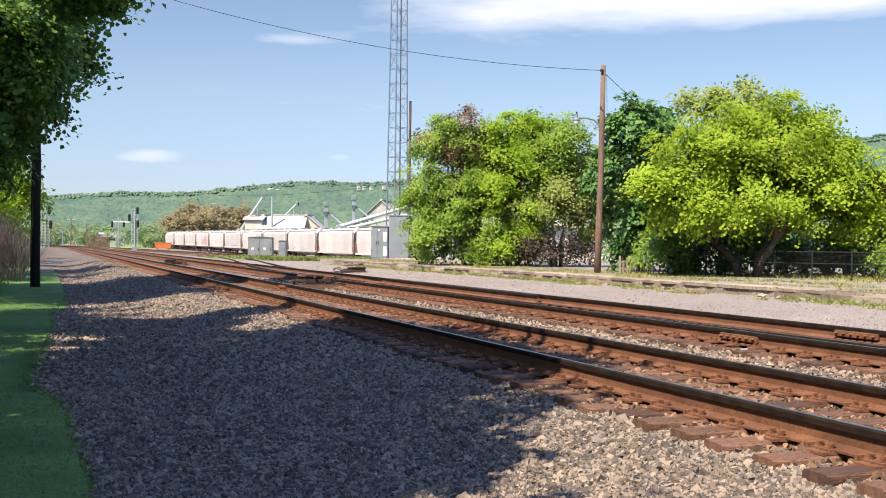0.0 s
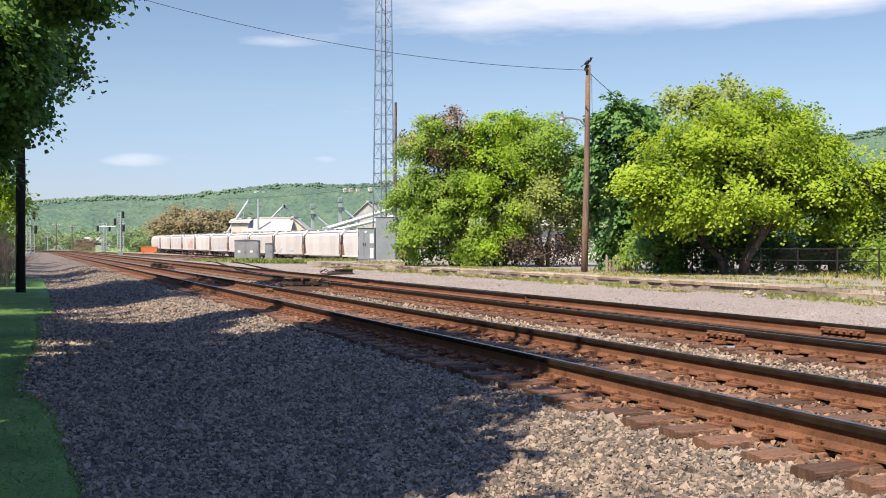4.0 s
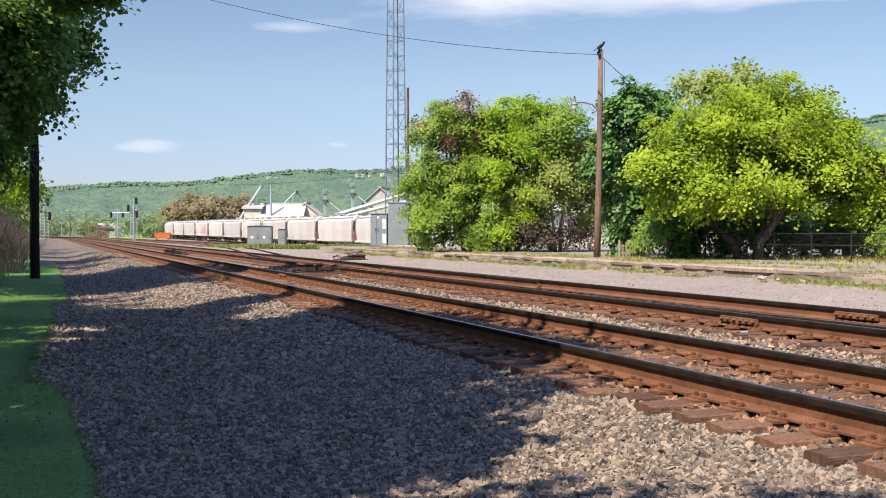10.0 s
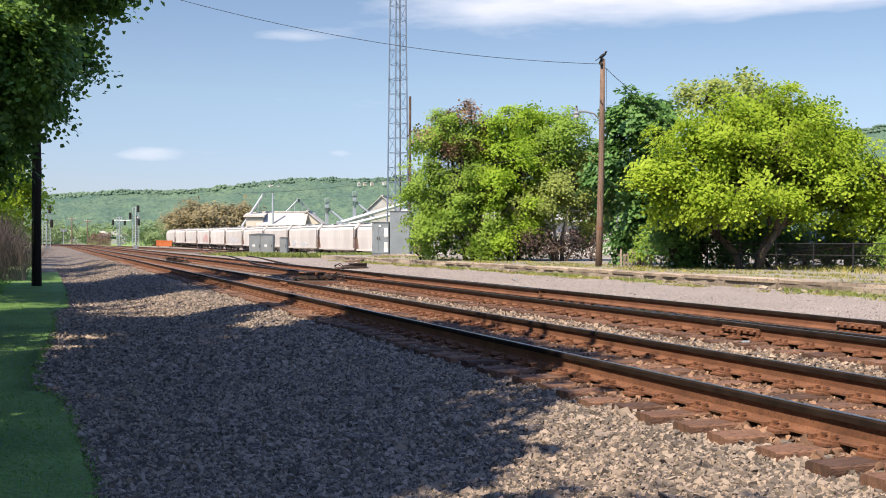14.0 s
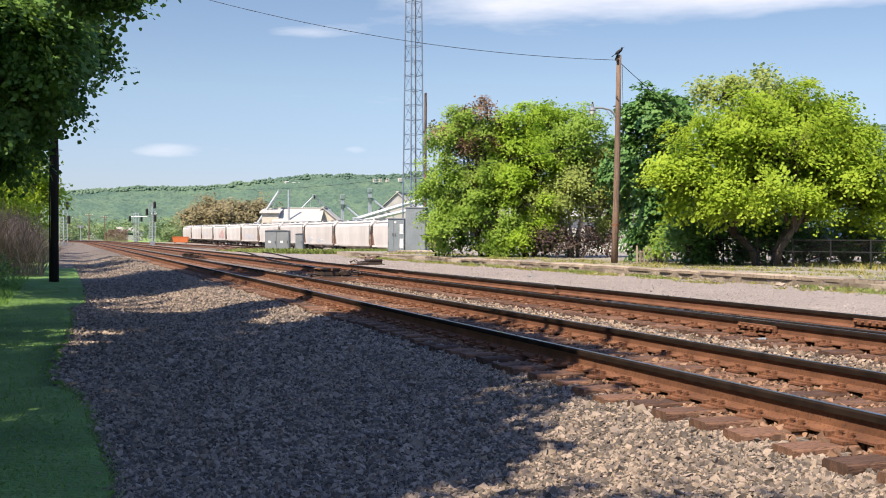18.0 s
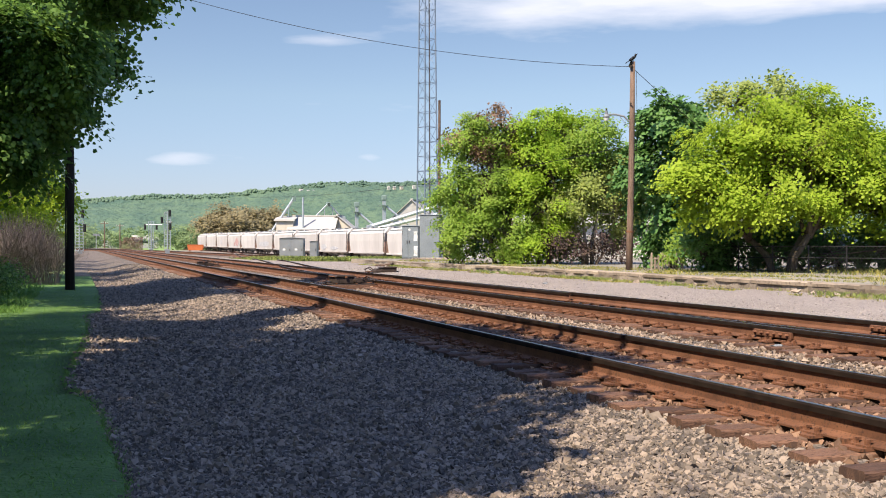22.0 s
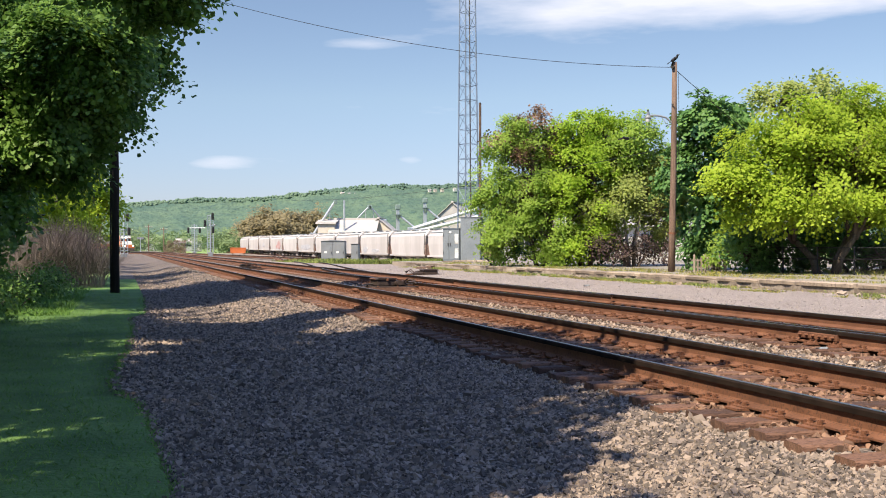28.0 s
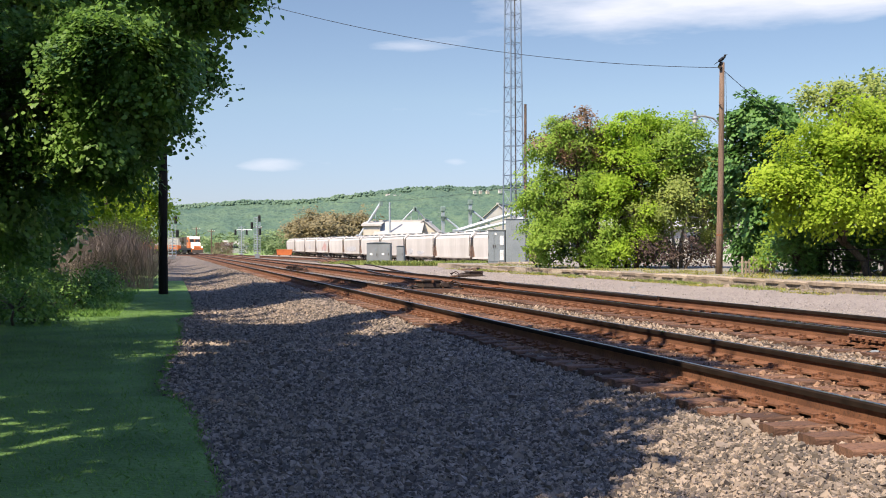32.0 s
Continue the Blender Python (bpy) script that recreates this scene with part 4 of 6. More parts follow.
for k in range(-1, 10):
    c = HOP_NEAR + HOP_DIR * (HOP_STEP * (k + 0.5) - 0.0)
    m = pose(c.x, c.y, c.z, 0, 0, hop_turn)
    if k == -1:
        hop.matrix_basis = m
    else:
        car = copy_thing(hop, m)
        for at, low, wide, tall, paint in SPRAY.get(k, ()):
            r = random.Random(k + 40)
            edge = [(at + wide * math.cos(a) * r.uniform(0.7, 1.1), low + tall * (0.5 + 0.5 * math.sin(a) * r.uniform(0.75, 1.0))) for a in (0.52 * i for i in range(12))]
            part("spray_paint", prism(edge, 0, -1.668, -1.60), paint, car, "sprayed paint patch")


# ---- grain plant behind the cars ----
def shed(x, y, turn, w, d, eave, ridge, wall, label):
    t = thing("grain_shed", pose(x, y, 0, 0, 0, turn), label, "shed", "grain plant buildings")
    part("wall", prism([(-d / 2, -2), (d / 2, -2), (d / 2, eave), (0, ridge - 0.1), (-d / 2, eave)], 0, -w / 2, w / 2), wall, t)
    for s in (-1, 1):
        part("roof", prism([(s * (d / 2 + 0.4), eave - 0.25), (0, ridge), (0, ridge + 0.18), (s * (d / 2 + 0.4), eave - 0.07)], 0, -w / 2 - 0.4, w / 2 + 0.4), "roof_grey", t)
    for s in (-1, 1):
        part("gutter", box(-w / 2 - 0.4, w / 2 + 0.4, s * (d / 2 + 0.45) - 0.08, s * (d / 2 + 0.45) + 0.08, eave - 0.38, eave - 0.22, 0.02), "white_wall", t)
    part("ridge_vent", box(-w / 2, w / 2, -0.3, 0.3, ridge + 0.1, ridge + 0.35, 0.05), "roof_grey", t)
    return t


shed(48.6, 240, -20, 9.5, 10, 5.0, 7.6, "cream_wall", "cream grain shed with a pale metal roof")
shed(72.6, 243, 66, 20, 12.0, 5.6, 11.2, "shed_grey", "grey metal grain store with a steep pale roof")
shed(54.6, 242, 70, 9, 6, 5.2, 7.8, "cream_wall", "tan gabled end of the grain shed")
shed(42.9, 241, -20, 3.6, 7, 7.0, 7.4, "cream_wall", "small flat-topped cream feed shed")


def leg_tower(x, y, h, label):
    t = thing("grain_elevator_leg", pose(x, y, 0), label, "grain elevator", "grain elevator legs")
    part("shaft", box(-0.32, 0.32, -0.28, 0.28, -2, h, 0.03), "galvanised", t)
    part("head", box(-0.5, 0.5, -0.45, 0.45, h - 0.4, h + 0.7, 0.15), "elev_green", t, "grey-green drive head")
    part("platform", box(-0.9, 0.9, -0.9, 0.9, h - 1.5, h - 1.4), "elev_green", t)
    for sx in (-0.9, 0.9):
        part("guard_rail", box(sx - 0.03, sx + 0.03, -0.9, 0.9, h - 0.6, h - 0.52), "elev_green", t)
    part("spout", rod((0.3, -0.3, h - 1.6), (5.0, -1.8, max(3, h - 5.6)), 0.22, sides=8), "galvanised", t)
    part("distributor", rod((0, -0.5, h - 2.4), (0, -0.5, h - 1.6), 0.2, 0.55, 10), "elev_green", t)
    return t


M["elev_green"] = mat("elev_green", (0.10, 0.15, 0.14), (0.20, 0.26, 0.24), None, 1, 8, 0.6, bump=0.05)
leg_tower(56.6, 234.6, 10.0, "slim galvanised grain elevator leg with spouts")
leg_tower(62.1, 232.6, 11.4, "galvanised grain elevator leg with green head")


def auger(p, q, r, label):
    t = thing("grain_auger", pose(*p), label, "grain auger", "grain augers")
    d = Vector(q) - Vector(p)
    part("tube", rod((0, 0, 0), d, r, sides=10), "galvanised", t)
    part("hopper", box(-0.6, 0.6, -0.6, 0.6, -0.5, 0.4, 0.1), "galvanised", t)
    part("head", box(d.x - 0.35, d.x + 0.35, d.y - 0.35, d.y + 0.35, d.z - 0.7, d.z + 0.3, 0.1), "elev_green", t)
    for u in (0.35, 0.75):
        part("support", rod((d.x * u, d.y * u, -p[2] - 2), (d.x * u, d.y * u, d.z * u), 0.07, sides=6), "galvanised", t)
    return t


auger((39.5, 241, 4.4), (44.0, 239.3, 11.6), 0.28, "slanting pale grain auger beside the shed")
auger((59.0, 233.0, 5.4), (72.8, 229.0, 9.8), 0.45, "long slanting enclosed conveyor over the sheds")
auger((60.0, 231.0, 5.0), (73.0, 227.0, 8.2), 0.40, "lower slanting conveyor with walkway")
auger((49.0, 243.0, 7.4), (52.0, 242.0, 10.6), 0.16, "small roof spout on the shed")
auger((55.4, 243.0, 7.4), (52.2, 242.0, 10.5), 0.16, "small roof spout on the shed")
pole2 = thing("utility_pole", pose(45.3, 236, 0), "grey metal mast before the shed", "utility pole", "utility poles")
part("pole", rod((0, 0, -2), (0, 0, 11.6), 0.26, 0.20, 10), "galvanised", pole2)


# ---- signals, tie stack, container ----
def signal_mast(x, y, h, heads, label):
    t = thing("railroad_signal", pose(x, y, 0.1), label, "railroad signal", "railroad signals")
    part("mast", rod((0, 0, -1), (0, 0, h), 0.13, 0.11, 10), "galvanised", t)
    part("base", box(-0.5, 0.5, -0.4, 0.4, -1, 0.5, 0.05), "case_grey", t)
    for sx in (-0.9, 0.9):
        part("ladder_stile", rod((sx * 0.75, 0.3, 0.3), (sx * 0.75, 0.1, h - 0.2), 0.07, sides=6), "galvanised", t)
    for k in range(int(h / 0.55)):
        part("rung", rod((-0.68, 0.25, 0.5 + 0.55 * k), (0.68, 0.25, 0.5 + 0.55 * k), 0.07, sides=5), "galvanised", t)
    for dx, z in heads:
        hd = part("signal_head", box(dx - 0.28, dx + 0.28, -0.28, -0.10, z - 0.75, z + 0.75, 0.08), "black", t, "black signal head")
        for dz in (-0.45, 0, 0.45):
            part("hood", rod((dx, -0.28, z + dz), (dx, -0.62, z + dz), 0.14, sides=10), "black", hd)
    return t


signal_mast(19.1, 258.6, 9.0, ((0.5, 8.6), (0.6, 5.6), (-1.2, 7.0)), "tall silver signal mast with black heads")
signal_mast(0.35, 217.7, 7.6, ((0.6, 7.2), (0.9, 4.6)), "silver signal mast with black heads beside the track")
signal_mast(18.8, 311.8, 8.0, ((-1.6, 6.3), (1.4, 6.3)), "far silver signal mast with bracket arms")
part("bracket_arm", rod((17.0, 312.4, 7.0), (21.6, 310.9, 7.0), 0.12), "galvanised", tagged(thing("signal_bracket", pose(0, 0, 0), "far silver signal bracket", "railroad signal", "railroad signals")))


def tie_stack():
    t = thing("tie_stack", pose(11.6, 262, 0.30, 0, 0, -3), "stack of old brown railroad ties beside the track", "tie stack")
    r = random.Random(9)
    old = TIE[0].copy()
    old.materials.clear()
    old.materials.append(M["old_tie"])
    for k in range(13):
        for i in range(18):
            if (k == 12 and r.random() < 0.4) or (k > 8 and i < 2):
                continue
            put("tie", old, t, pose(-2.25 + 0.265 * i + r.uniform(-0.02, 0.02), r.uniform(-0.2, 0.2), 0.2 + 0.235 * k, 0, 0, 90 + r.uniform(-3, 3)))
    return t


tie_stack()


def dumpster():
    t = thing("dumpster", pose(29.9, 306, -0.15, 0, 0, -10), "orange steel dumpster beside the yard track", "dumpster")
    part("body", prism([(-1.9, 0.3), (1.9, 0.3), (2.1, 1.7), (-2.1, 1.7)], 1, -1.0, 1.0), "orange", t)
    part("rim", box(-2.15, 2.15, -1.06, 1.06, 1.7, 1.82, 0.02), "orange", t)
    for k in range(6):
        part("rib", box(-1.8 + 0.7 * k, -1.7 + 0.7 * k, -1.06, -1.0, 0.3, 1.7), "orange", t)
    for sx in (-1.5, 1.5):
        part("skid", box(sx - 0.1, sx + 0.1, -1.0, 1.0, 0, 0.3), "dark_metal", t)
    return t


dumpster()


# ---- white warehouse, fence and parked car behind the trees ----
def warehouse():
    t = thing("warehouse", pose(33.8, 72.5, 0.3, 0, 0, -20), "long low white warehouse behind the trees", "warehouse")
    wall = part("wall", box(-8.4, 13, 0, 10, 0, 2.7), "white_wall", t)
    part("roof", prism([(-0.5, 2.7), (10.5, 2.7), (5, 3.5)], 0, -8.7, 13.4), "roof_grey", t)
    for k in range(7):
        x = -7.0 + 2.9 * k
        wdw = part("window", box(x - 0.55, x + 0.55, -0.03, 0.03, 1.1, 2.2), "glass", t)
        part("sill", box(x - 0.65, x + 0.65, -0.10, -0.02, 1.02, 1.1), "white_wall", wdw)
        part("frame", box(x - 0.04, x + 0.04, -0.05, -0.031, 1.1, 2.2), "white_wall", wdw)
    part("door", box(-2.2, -1.2, -0.04, 0.02, 0, 2.1), "dark_metal", t)
    return t


warehouse()


def chain_fence():
    t = thing("chain_link_fence", pose(0, 0, 0), "dark chain-link fence along the back of the platform", "fence")
    p, q = Vector((20.6, 34.2, 0.68)), Vector((24.7, 22.8, 0.68))
    n = 9
    for k in range(n + 1):
        c = p.lerp(q, k / n)
        part("post", rod(c, c + Vector((0, 0, 0.90)), 0.026, sides=8), "black", t)
    for z in (0.86, 0.50):
        part("rail", rod(p + Vector((0, 0, z)), q + Vector((0, 0, z)), 0.017, sides=6), "black", t)
    L, b = (q - p).length, bmesh.new()
    d = (q - p).normalized()
    for k in range(int(L / 0.11)):
        for s in (-1, 1):
            a0 = k * 0.11
            a1 = min(L, max(0, a0 + s * 0.8))
            rod(p + d * a0 + Vector((0, 0, 0.05)), p + d * a1 + Vector((0, 0, 0.05 + abs(a1 - a0))), 0.0025, sides=3, bm=b, caps=False)
    tagged(part("wire_mesh", b, "black", t), kind="stuff")
    return t


chain_fence()


def picket_fence():
    t = thing("picket_fence", pose(19.5, 36.1, 0.68, 0, 0, -14), "short broken run of weathered grey-tan wooden pickets", "fence")
    r = random.Random(6)
    for k in range(9):
        h, x = r.uniform(0.42, 0.72), 0.13 * k
        b = prism([(x - 0.035, -0.05), (x + 0.035, -0.05), (x + 0.035, h - 0.05), (x, h), (x - 0.035, h - 0.05)], 1, -0.012, 0.012)
        part("picket", b, "grey_board", t, m=pose(0, 0, 0, r.uniform(-5, 5), r.uniform(-4, 4), 0))
    for z in (0.16, 0.40):
        part("rail", box(-0.08, 1.12, 0.014, 0.05, z, z + 0.05, 0.004), "grey_board", t)
    return t


M["grey_board"] = mat("grey_board", (0.16, 0.13, 0.10), (0.34, 0.29, 0.23), (0.11, 0.09, 0.07), 5, 30, 0.92, bump=0.4, dist=0.006, stretch=(6, 6, 0.6), rnd=0.4)
picket_fence()


def parked_car():
    t = thing("parked_car", pose(27.2, 35.2, 0.66, 0, 0, 68), "dark grey parked car half hidden by bushes", "car")
    b = prism([(-2.1, 0.30), (2.1, 0.30), (2.2, 0.62), (2.05, 0.86), (1.15, 0.95), (0.45, 1.40), (-1.05, 1.42), (-1.75, 1.0), (-2.15, 0.92)], 1, -0.86, 0.86)
    bmesh.ops.bevel(b, geom=list(b.edges), offset=0.06, segments=2, affect="EDGES")
    part("body", b, "car_paint", t, smooth=True)
    for s in (-1, 1):
        part("side_window", prism([(-1.5, 1.0), (0.95, 1.0), (0.42, 1.34), (-1.0, 1.35)], 1, s * 0.865 - 0.01, s * 0.865 + 0.01), "glass", t)
        for x in (-1.35, 1.35):
            w = part("wheel", rod((x, s * 0.70, 0.32), (x, s * 0.89, 0.32), 0.32, sides=20), "rubber", t)
            part("rim", rod((x, s * 0.88, 0.32), (x, s * 0.90, 0.32), 0.2, sides=14), "galvanised", w)
        part("tail_light", box(-2.16, -2.1, s * 0.55 - 0.2, s * 0.55 + 0.2, 0.68, 0.84, 0.02), "rust_red", t)
        part("headlight", box(2.08, 2.19, s * 0.55 - 0.2, s * 0.55 + 0.2, 0.62, 0.78, 0.02), "lamp_glass", t)
    return t


parked_car()


# ---- small things by the tracks ----
def scrap(x, y, z, turn, s, label):
    """A crumpled sheet lying in the ballast."""
    b = bmesh.new()
    bmesh.ops.create_grid(b, x_segments=7, y_segments=6, size=0.16 * s)
    for v in b.verts:
        v.co.z = 0.10 * s * abs(noise.noise(v.co * 9 / s)) + 0.05 * s * abs(v.co.x) / (0.16 * s)
        v.co += Vector(noise.noise_vector(v.co * 11)) * 0.03 * s
    bmesh.ops.solidify(b, geom=b.faces[:], thickness=0.003)
    return tagged(part("plastic_scrap", b, "case_grey", m=pose(x, y, z, 0, 0, turn)), label, "scrap")


scrap(8.45, 12.35, 0.29, 20, 0.38, "crumpled pale plastic scrap in the ballast beside the rail")
scrap(13.2, 31.0, 0.43, 10, 0.5, "small pale paper scrap on the gravel")
rub = random.Random(12)
for k in range(46):
    y = rub.uniform(17, 42) if k < 34 else rub.uniform(42, 60)
    b = box(-0.09, 0.09, -0.07, 0.07, -0.04, 0.06)
    for v in b.verts:
        v.co = v.co * rub.uniform(0.5, 1.2) + Vector((rub.uniform(-0.02, 0.02), rub.uniform(-0.02, 0.02), rub.uniform(-0.02, 0.02)))
    tagged(part("concrete_chunk", b, "coping", m=pose(16.45 - abs(rub.gauss(0, 0.25)), y, 0.45, rub.uniform(-20, 20), rub.uniform(-20, 20), rub.uniform(0, 180))), "broken concrete chunk fallen from the platform edge", "concrete chunk", "concrete rubble")
stake = thing("marker_stake", pose(-1.05, 79.0, 0.0), "short white marker stake beside the thicket", "marker stake")
part("stake", box(-0.03, 0.03, -0.03, 0.03, -0.2, 0.95, 0.008), "white_wall", stake)
part("cap", prism([(-0.033, 0.95), (0.033, 0.95), (0, 1.0)], 1, -0.033, 0.033), "white_wall", stake)


def far_pole(x, y, z, h, label):
    t = thing("utility_pole", pose(x, y, z), label, "utility pole", "utility poles")
    part("pole", rod((0, 0, -1), (0, 0, h), 0.22, 0.16, 8), "pole_wood", t)
    part("crossarm", box(-1.3, 1.3, -0.08, 0.08, h - 0.9, h - 0.7), "pole_wood", t)
    for s in (-1.1, -0.4, 0.4, 1.1):
        part("insulator", rod((s, 0, h - 0.7), (s, 0, h - 0.45), 0.08, sides=6), "lamp_glass", t)


for px, py, ph in ((8.8, 402, 9.5), (14.5, 420, 9.0), (26.0, 350, 9.0), (3.0, 470, 9.5)):
    far_pole(px, py, 0.2, ph, "far wooden utility pole with a crossarm")


def yard_light(x, y):
    t = thing("yard_sign", pose(x, y, 0.2), "far pale sign board on a post beside the track", "sign")
    part("post", rod((0, 0, -0.5), (0, 0, 4.4), 0.10, 0.08, 8), "galvanised", t)
    part("board", box(-0.9, 0.9, -0.06, 0.06, 3.9, 4.5, 0.03), "case_grey", t)


yard_light(5.0, 330)
stack = thing("timber_stack", pose(17.6, 60.8, 0.42, 0, 0, 70), "low stack of weathered boards against the platform", "timber stack")
for k in range(7):
    part("board", box(-1.6 + 0.1 * (k % 3), 1.4 + 0.12 * (k % 2), -0.45 + 0.3 * (k % 3), -0.2 + 0.3 * (k % 3), 0.06 * (k // 3), 0.05 + 0.06 * (k // 3), 0.006), "pole_wood", stack, m=pose(-1.2, 1.2, 0.0))


# ---- trees ----
def unit(r, n):
    v = r.normal(size=(n, 3))
    return v / np.linalg.norm(v, axis=1, keepdims=True)


MAPLE = np.array([(0, -0.45), (0.50, -0.10), (0.30, 0.30), (0.0, 0.56), (-0.30, 0.30), (-0.50, -0.10)])
OVAL = np.array([(0, -0.5), (0.36, -0.12), (0.24, 0.34), (-0.24, 0.34), (-0.36, -0.12)])
DIAMOND = np.array([(0, -0.5), (0.30, 0.02), (0, 0.5), (-0.30, 0.02)])


def leaf_verts(r, centres, normals, size, shape):
    n = len(centres)
    u = np.cross(normals, unit(r, n))
    u /= np.linalg.norm(u, axis=1, keepdims=True) + 1e-9
    v = np.cross(normals, u)
    s = size * r.uniform(0.65, 1.25, (n, 1, 1))
    out = centres[:, None, :] + s * (shape[None, :, 0:1] * u[:, None, :] + shape[None, :, 1:2] * v[:, None, :])
    out += (-0.35 * s * np.abs(shape[None, :, 0:1])) * normals[:, None, :]
    return out.reshape(-1, 3)


def clumps(r, lobes, spread, per, flat=0.55, shell=0.28, up=0.75, wild=0.5, dens=(1.0, 1.0), jitter=0.10):
    """Leaf clumps strung along sprays that reach out of rounded lobes: clump centres, leaf places and outward normals."""
    cs, ps, ns = [], [], []
    for cx, cy, cz, rx, ry, rz, n in lobes:
        n = int(n * dens[0])
        sprays = max(9, n // 6)
        d = unit(r, sprays)
        tip = dens[1] * r.uniform(0.82, 1.06, sprays) * (1 + 0.14 * np.array([noise.noise((a[0] * 1.9 + cx, a[1] * 1.9 + cy, a[2] * 1.9 + cz)) for a in d]))
        tip += (r.random(sprays) < 0.14) * r.uniform(0.05, 0.2, sprays)
        k = r.integers(0, sprays, n)
        u = 1.0 - 2.0 * shell * r.random(n) ** 1.4
        radii = np.array((rx, ry, rz))
        c = d[k] * (tip[k] * u)[:, None] * radii + r.normal(size=(n, 3)) * jitter * u[:, None] * radii.mean() * np.array((1.0, 1.0, 0.8))
        c += np.array((cx, cy, cz))
        cs.append(c)
        # every clump is a thin tilted layer of leaves
        face = d[k] * 0.6 + np.array((0, 0, up)) + 0.45 * unit(r, n)
        face /= np.linalg.norm(face, axis=1, keepdims=True)
        m = r.poisson(per, n).clip(3)
        rep = np.repeat(np.arange(n), m)
        off = r.normal(size=(len(rep), 3)).clip(-1.8, 1.8) * (spread * r.uniform(0.7, 1.3, n))[rep][:, None]
        off -= (1 - flat) * np.sum(off * face[rep], 1, keepdims=True) * face[rep]
        off[:, 2] -= 0.14 * np.sum(off[:, :2] ** 2, 1) / spread
        ps.append(c[rep] + off)
        nn = face[rep] + wild * unit(r, len(rep))
        ns.append(nn / np.linalg.norm(nn, axis=1, keepdims=True))
    return np.concatenate(cs), np.concatenate(ps), np.concatenate(ns)


def twigs(r, root, ends, width, step=1):
    """Thin three-sided branches from points near a root up to the clumps."""
    vs, fs = [], []
    for e in ends[::step]:
        mid = root + (e - root) * r.uniform(0.25, 0.5)
        mid[2] += abs(e[2] - root[2]) * 0.12
        n0 = len(vs)
        for p, w in ((root + (mid - root) * 0.2, width), (mid, width * 0.6), (e, width * 0.18)):
            for a in range(3):
                vs.append(p + w * np.array((math.cos(2.1 * a), math.sin(2.1 * a), 0.0)))
        for i in (0, 3):
            for a in range(3):
                b = (a + 1) % 3
                fs += [(n0 + i + a, n0 + i + b, n0 + i + 3 + b), (n0 + i + a, n0 + i + 3 + b, n0 + i + 3 + a)]
    return vs, fs


def tree(name, x, y, z, lobes, label, category="tree", leaf="leaf_green", bark="bark", size=0.13, spread=0.30, per=26, trunk=(0.16, 2.2), stems=1, shape=DIAMOND, seed=1, group="trees", twig=0.02, shell=0.28, flat=0.55, step=1, extra=(), up=0.55, wild=0.55, dens=(1.0, 1.0)):
    """A tapered trunk or several stems, limbs to each lobe, twigs to each clump and a crown of single leaves. Lobes are given from the base."""
    r = np.random.default_rng(seed)
    t = thing(name, pose(x, y, z), label, category, group)
    rad, high = trunk
    tops = []
    for k in range(stems):
        a = 6.283 * k / stems + r.random()
        q = 0.0 if stems == 1 else 0.35 + 0.3 * r.random()
        top = Vector((q * 1.8 * math.cos(a), q * 1.8 * math.sin(a), high * r.uniform(0.85, 1.15)))
        pts = [Vector((q * 0.5 * math.cos(a), q * 0.5 * math.sin(a), -0.15)), Vector((q * 0.8 * math.cos(a) + r.normal(0, 0.05), q * 0.8 * math.sin(a), high * 0.4)), top]
        part("trunk" if stems == 1 else "stem", tube(pts, [rad * 1.25, rad, rad * 0.75], 9), bark, t, smooth=True)
        tops.append(top)
    for i, lb in enumerate(lobes):
        a, c = tops[i % stems], Vector(lb[:3])
        mid = a.lerp(c, 0.5) + Vector((r.normal(0, 0.12), r.normal(0, 0.12), 0.15))
        part("limb", tube([a - Vector((0, 0, 0.1)), mid, c], [rad * 0.7, rad * 0.45, rad * 0.2], 7), bark, t, smooth=True)
    crowns = [(leaf, lobes)] + list(extra)
    allc = []
    for mat_name, lbs in crowns:
        cs, ps, ns = clumps(r, lbs, spread, per, flat, shell, up, wild, dens)
        part_me = soup(leaf_verts(r, ps, ns, size, shape), len(shape), mat_name)
        put("crown", part_me, t)
        allc.append(cs)
        for lb in lbs:
            c = np.array(lb[:3])
            near = cs[np.linalg.norm((cs - c) / np.array(lb[3:6]), axis=1) < 1.25]
            vs, fs = twigs(r, c - np.array((0, 0, lb[5] * 0.35)), near, twig, step)
            if vs:
                tagged(put("branchwork", tris(vs, fs, bark), t), kind="stuff")
    return t


# bright tree and its dark neighbour behind the platform
tree("tree", 22.0, 31.8, 0.68, [(-0.2, 0, 3.6, 3.0, 2.4, 2.0, 330), (-2.7, 0.5, 2.8, 1.7, 1.5, 1.0, 150), (0.9, 0, 4.8, 2.3, 1.8, 1.5, 210), (2.3, -0.5, 3.5, 2.0, 1.8, 1.7, 210), (-1.4, -0.5, 2.3, 1.9, 1.6, 0.7, 130), (1.3, -0.6, 2.3, 2.0, 1.6, 0.7, 130), (3.3, -0.8, 2.1, 1.4, 1.3, 1.0, 120), (-1.1, 0.2, 4.8, 1.5, 1.2, 1.1, 90)],
     "spreading tree in bright yellow-green spring leaf", leaf="leaf_lime", size=0.125, spread=0.29, per=58, trunk=(0.12, 1.3), stems=3, seed=11, flat=0.24, shell=0.34, up=0.5, wild=0.30, dens=(0.78, 1.0), shape=OVAL)
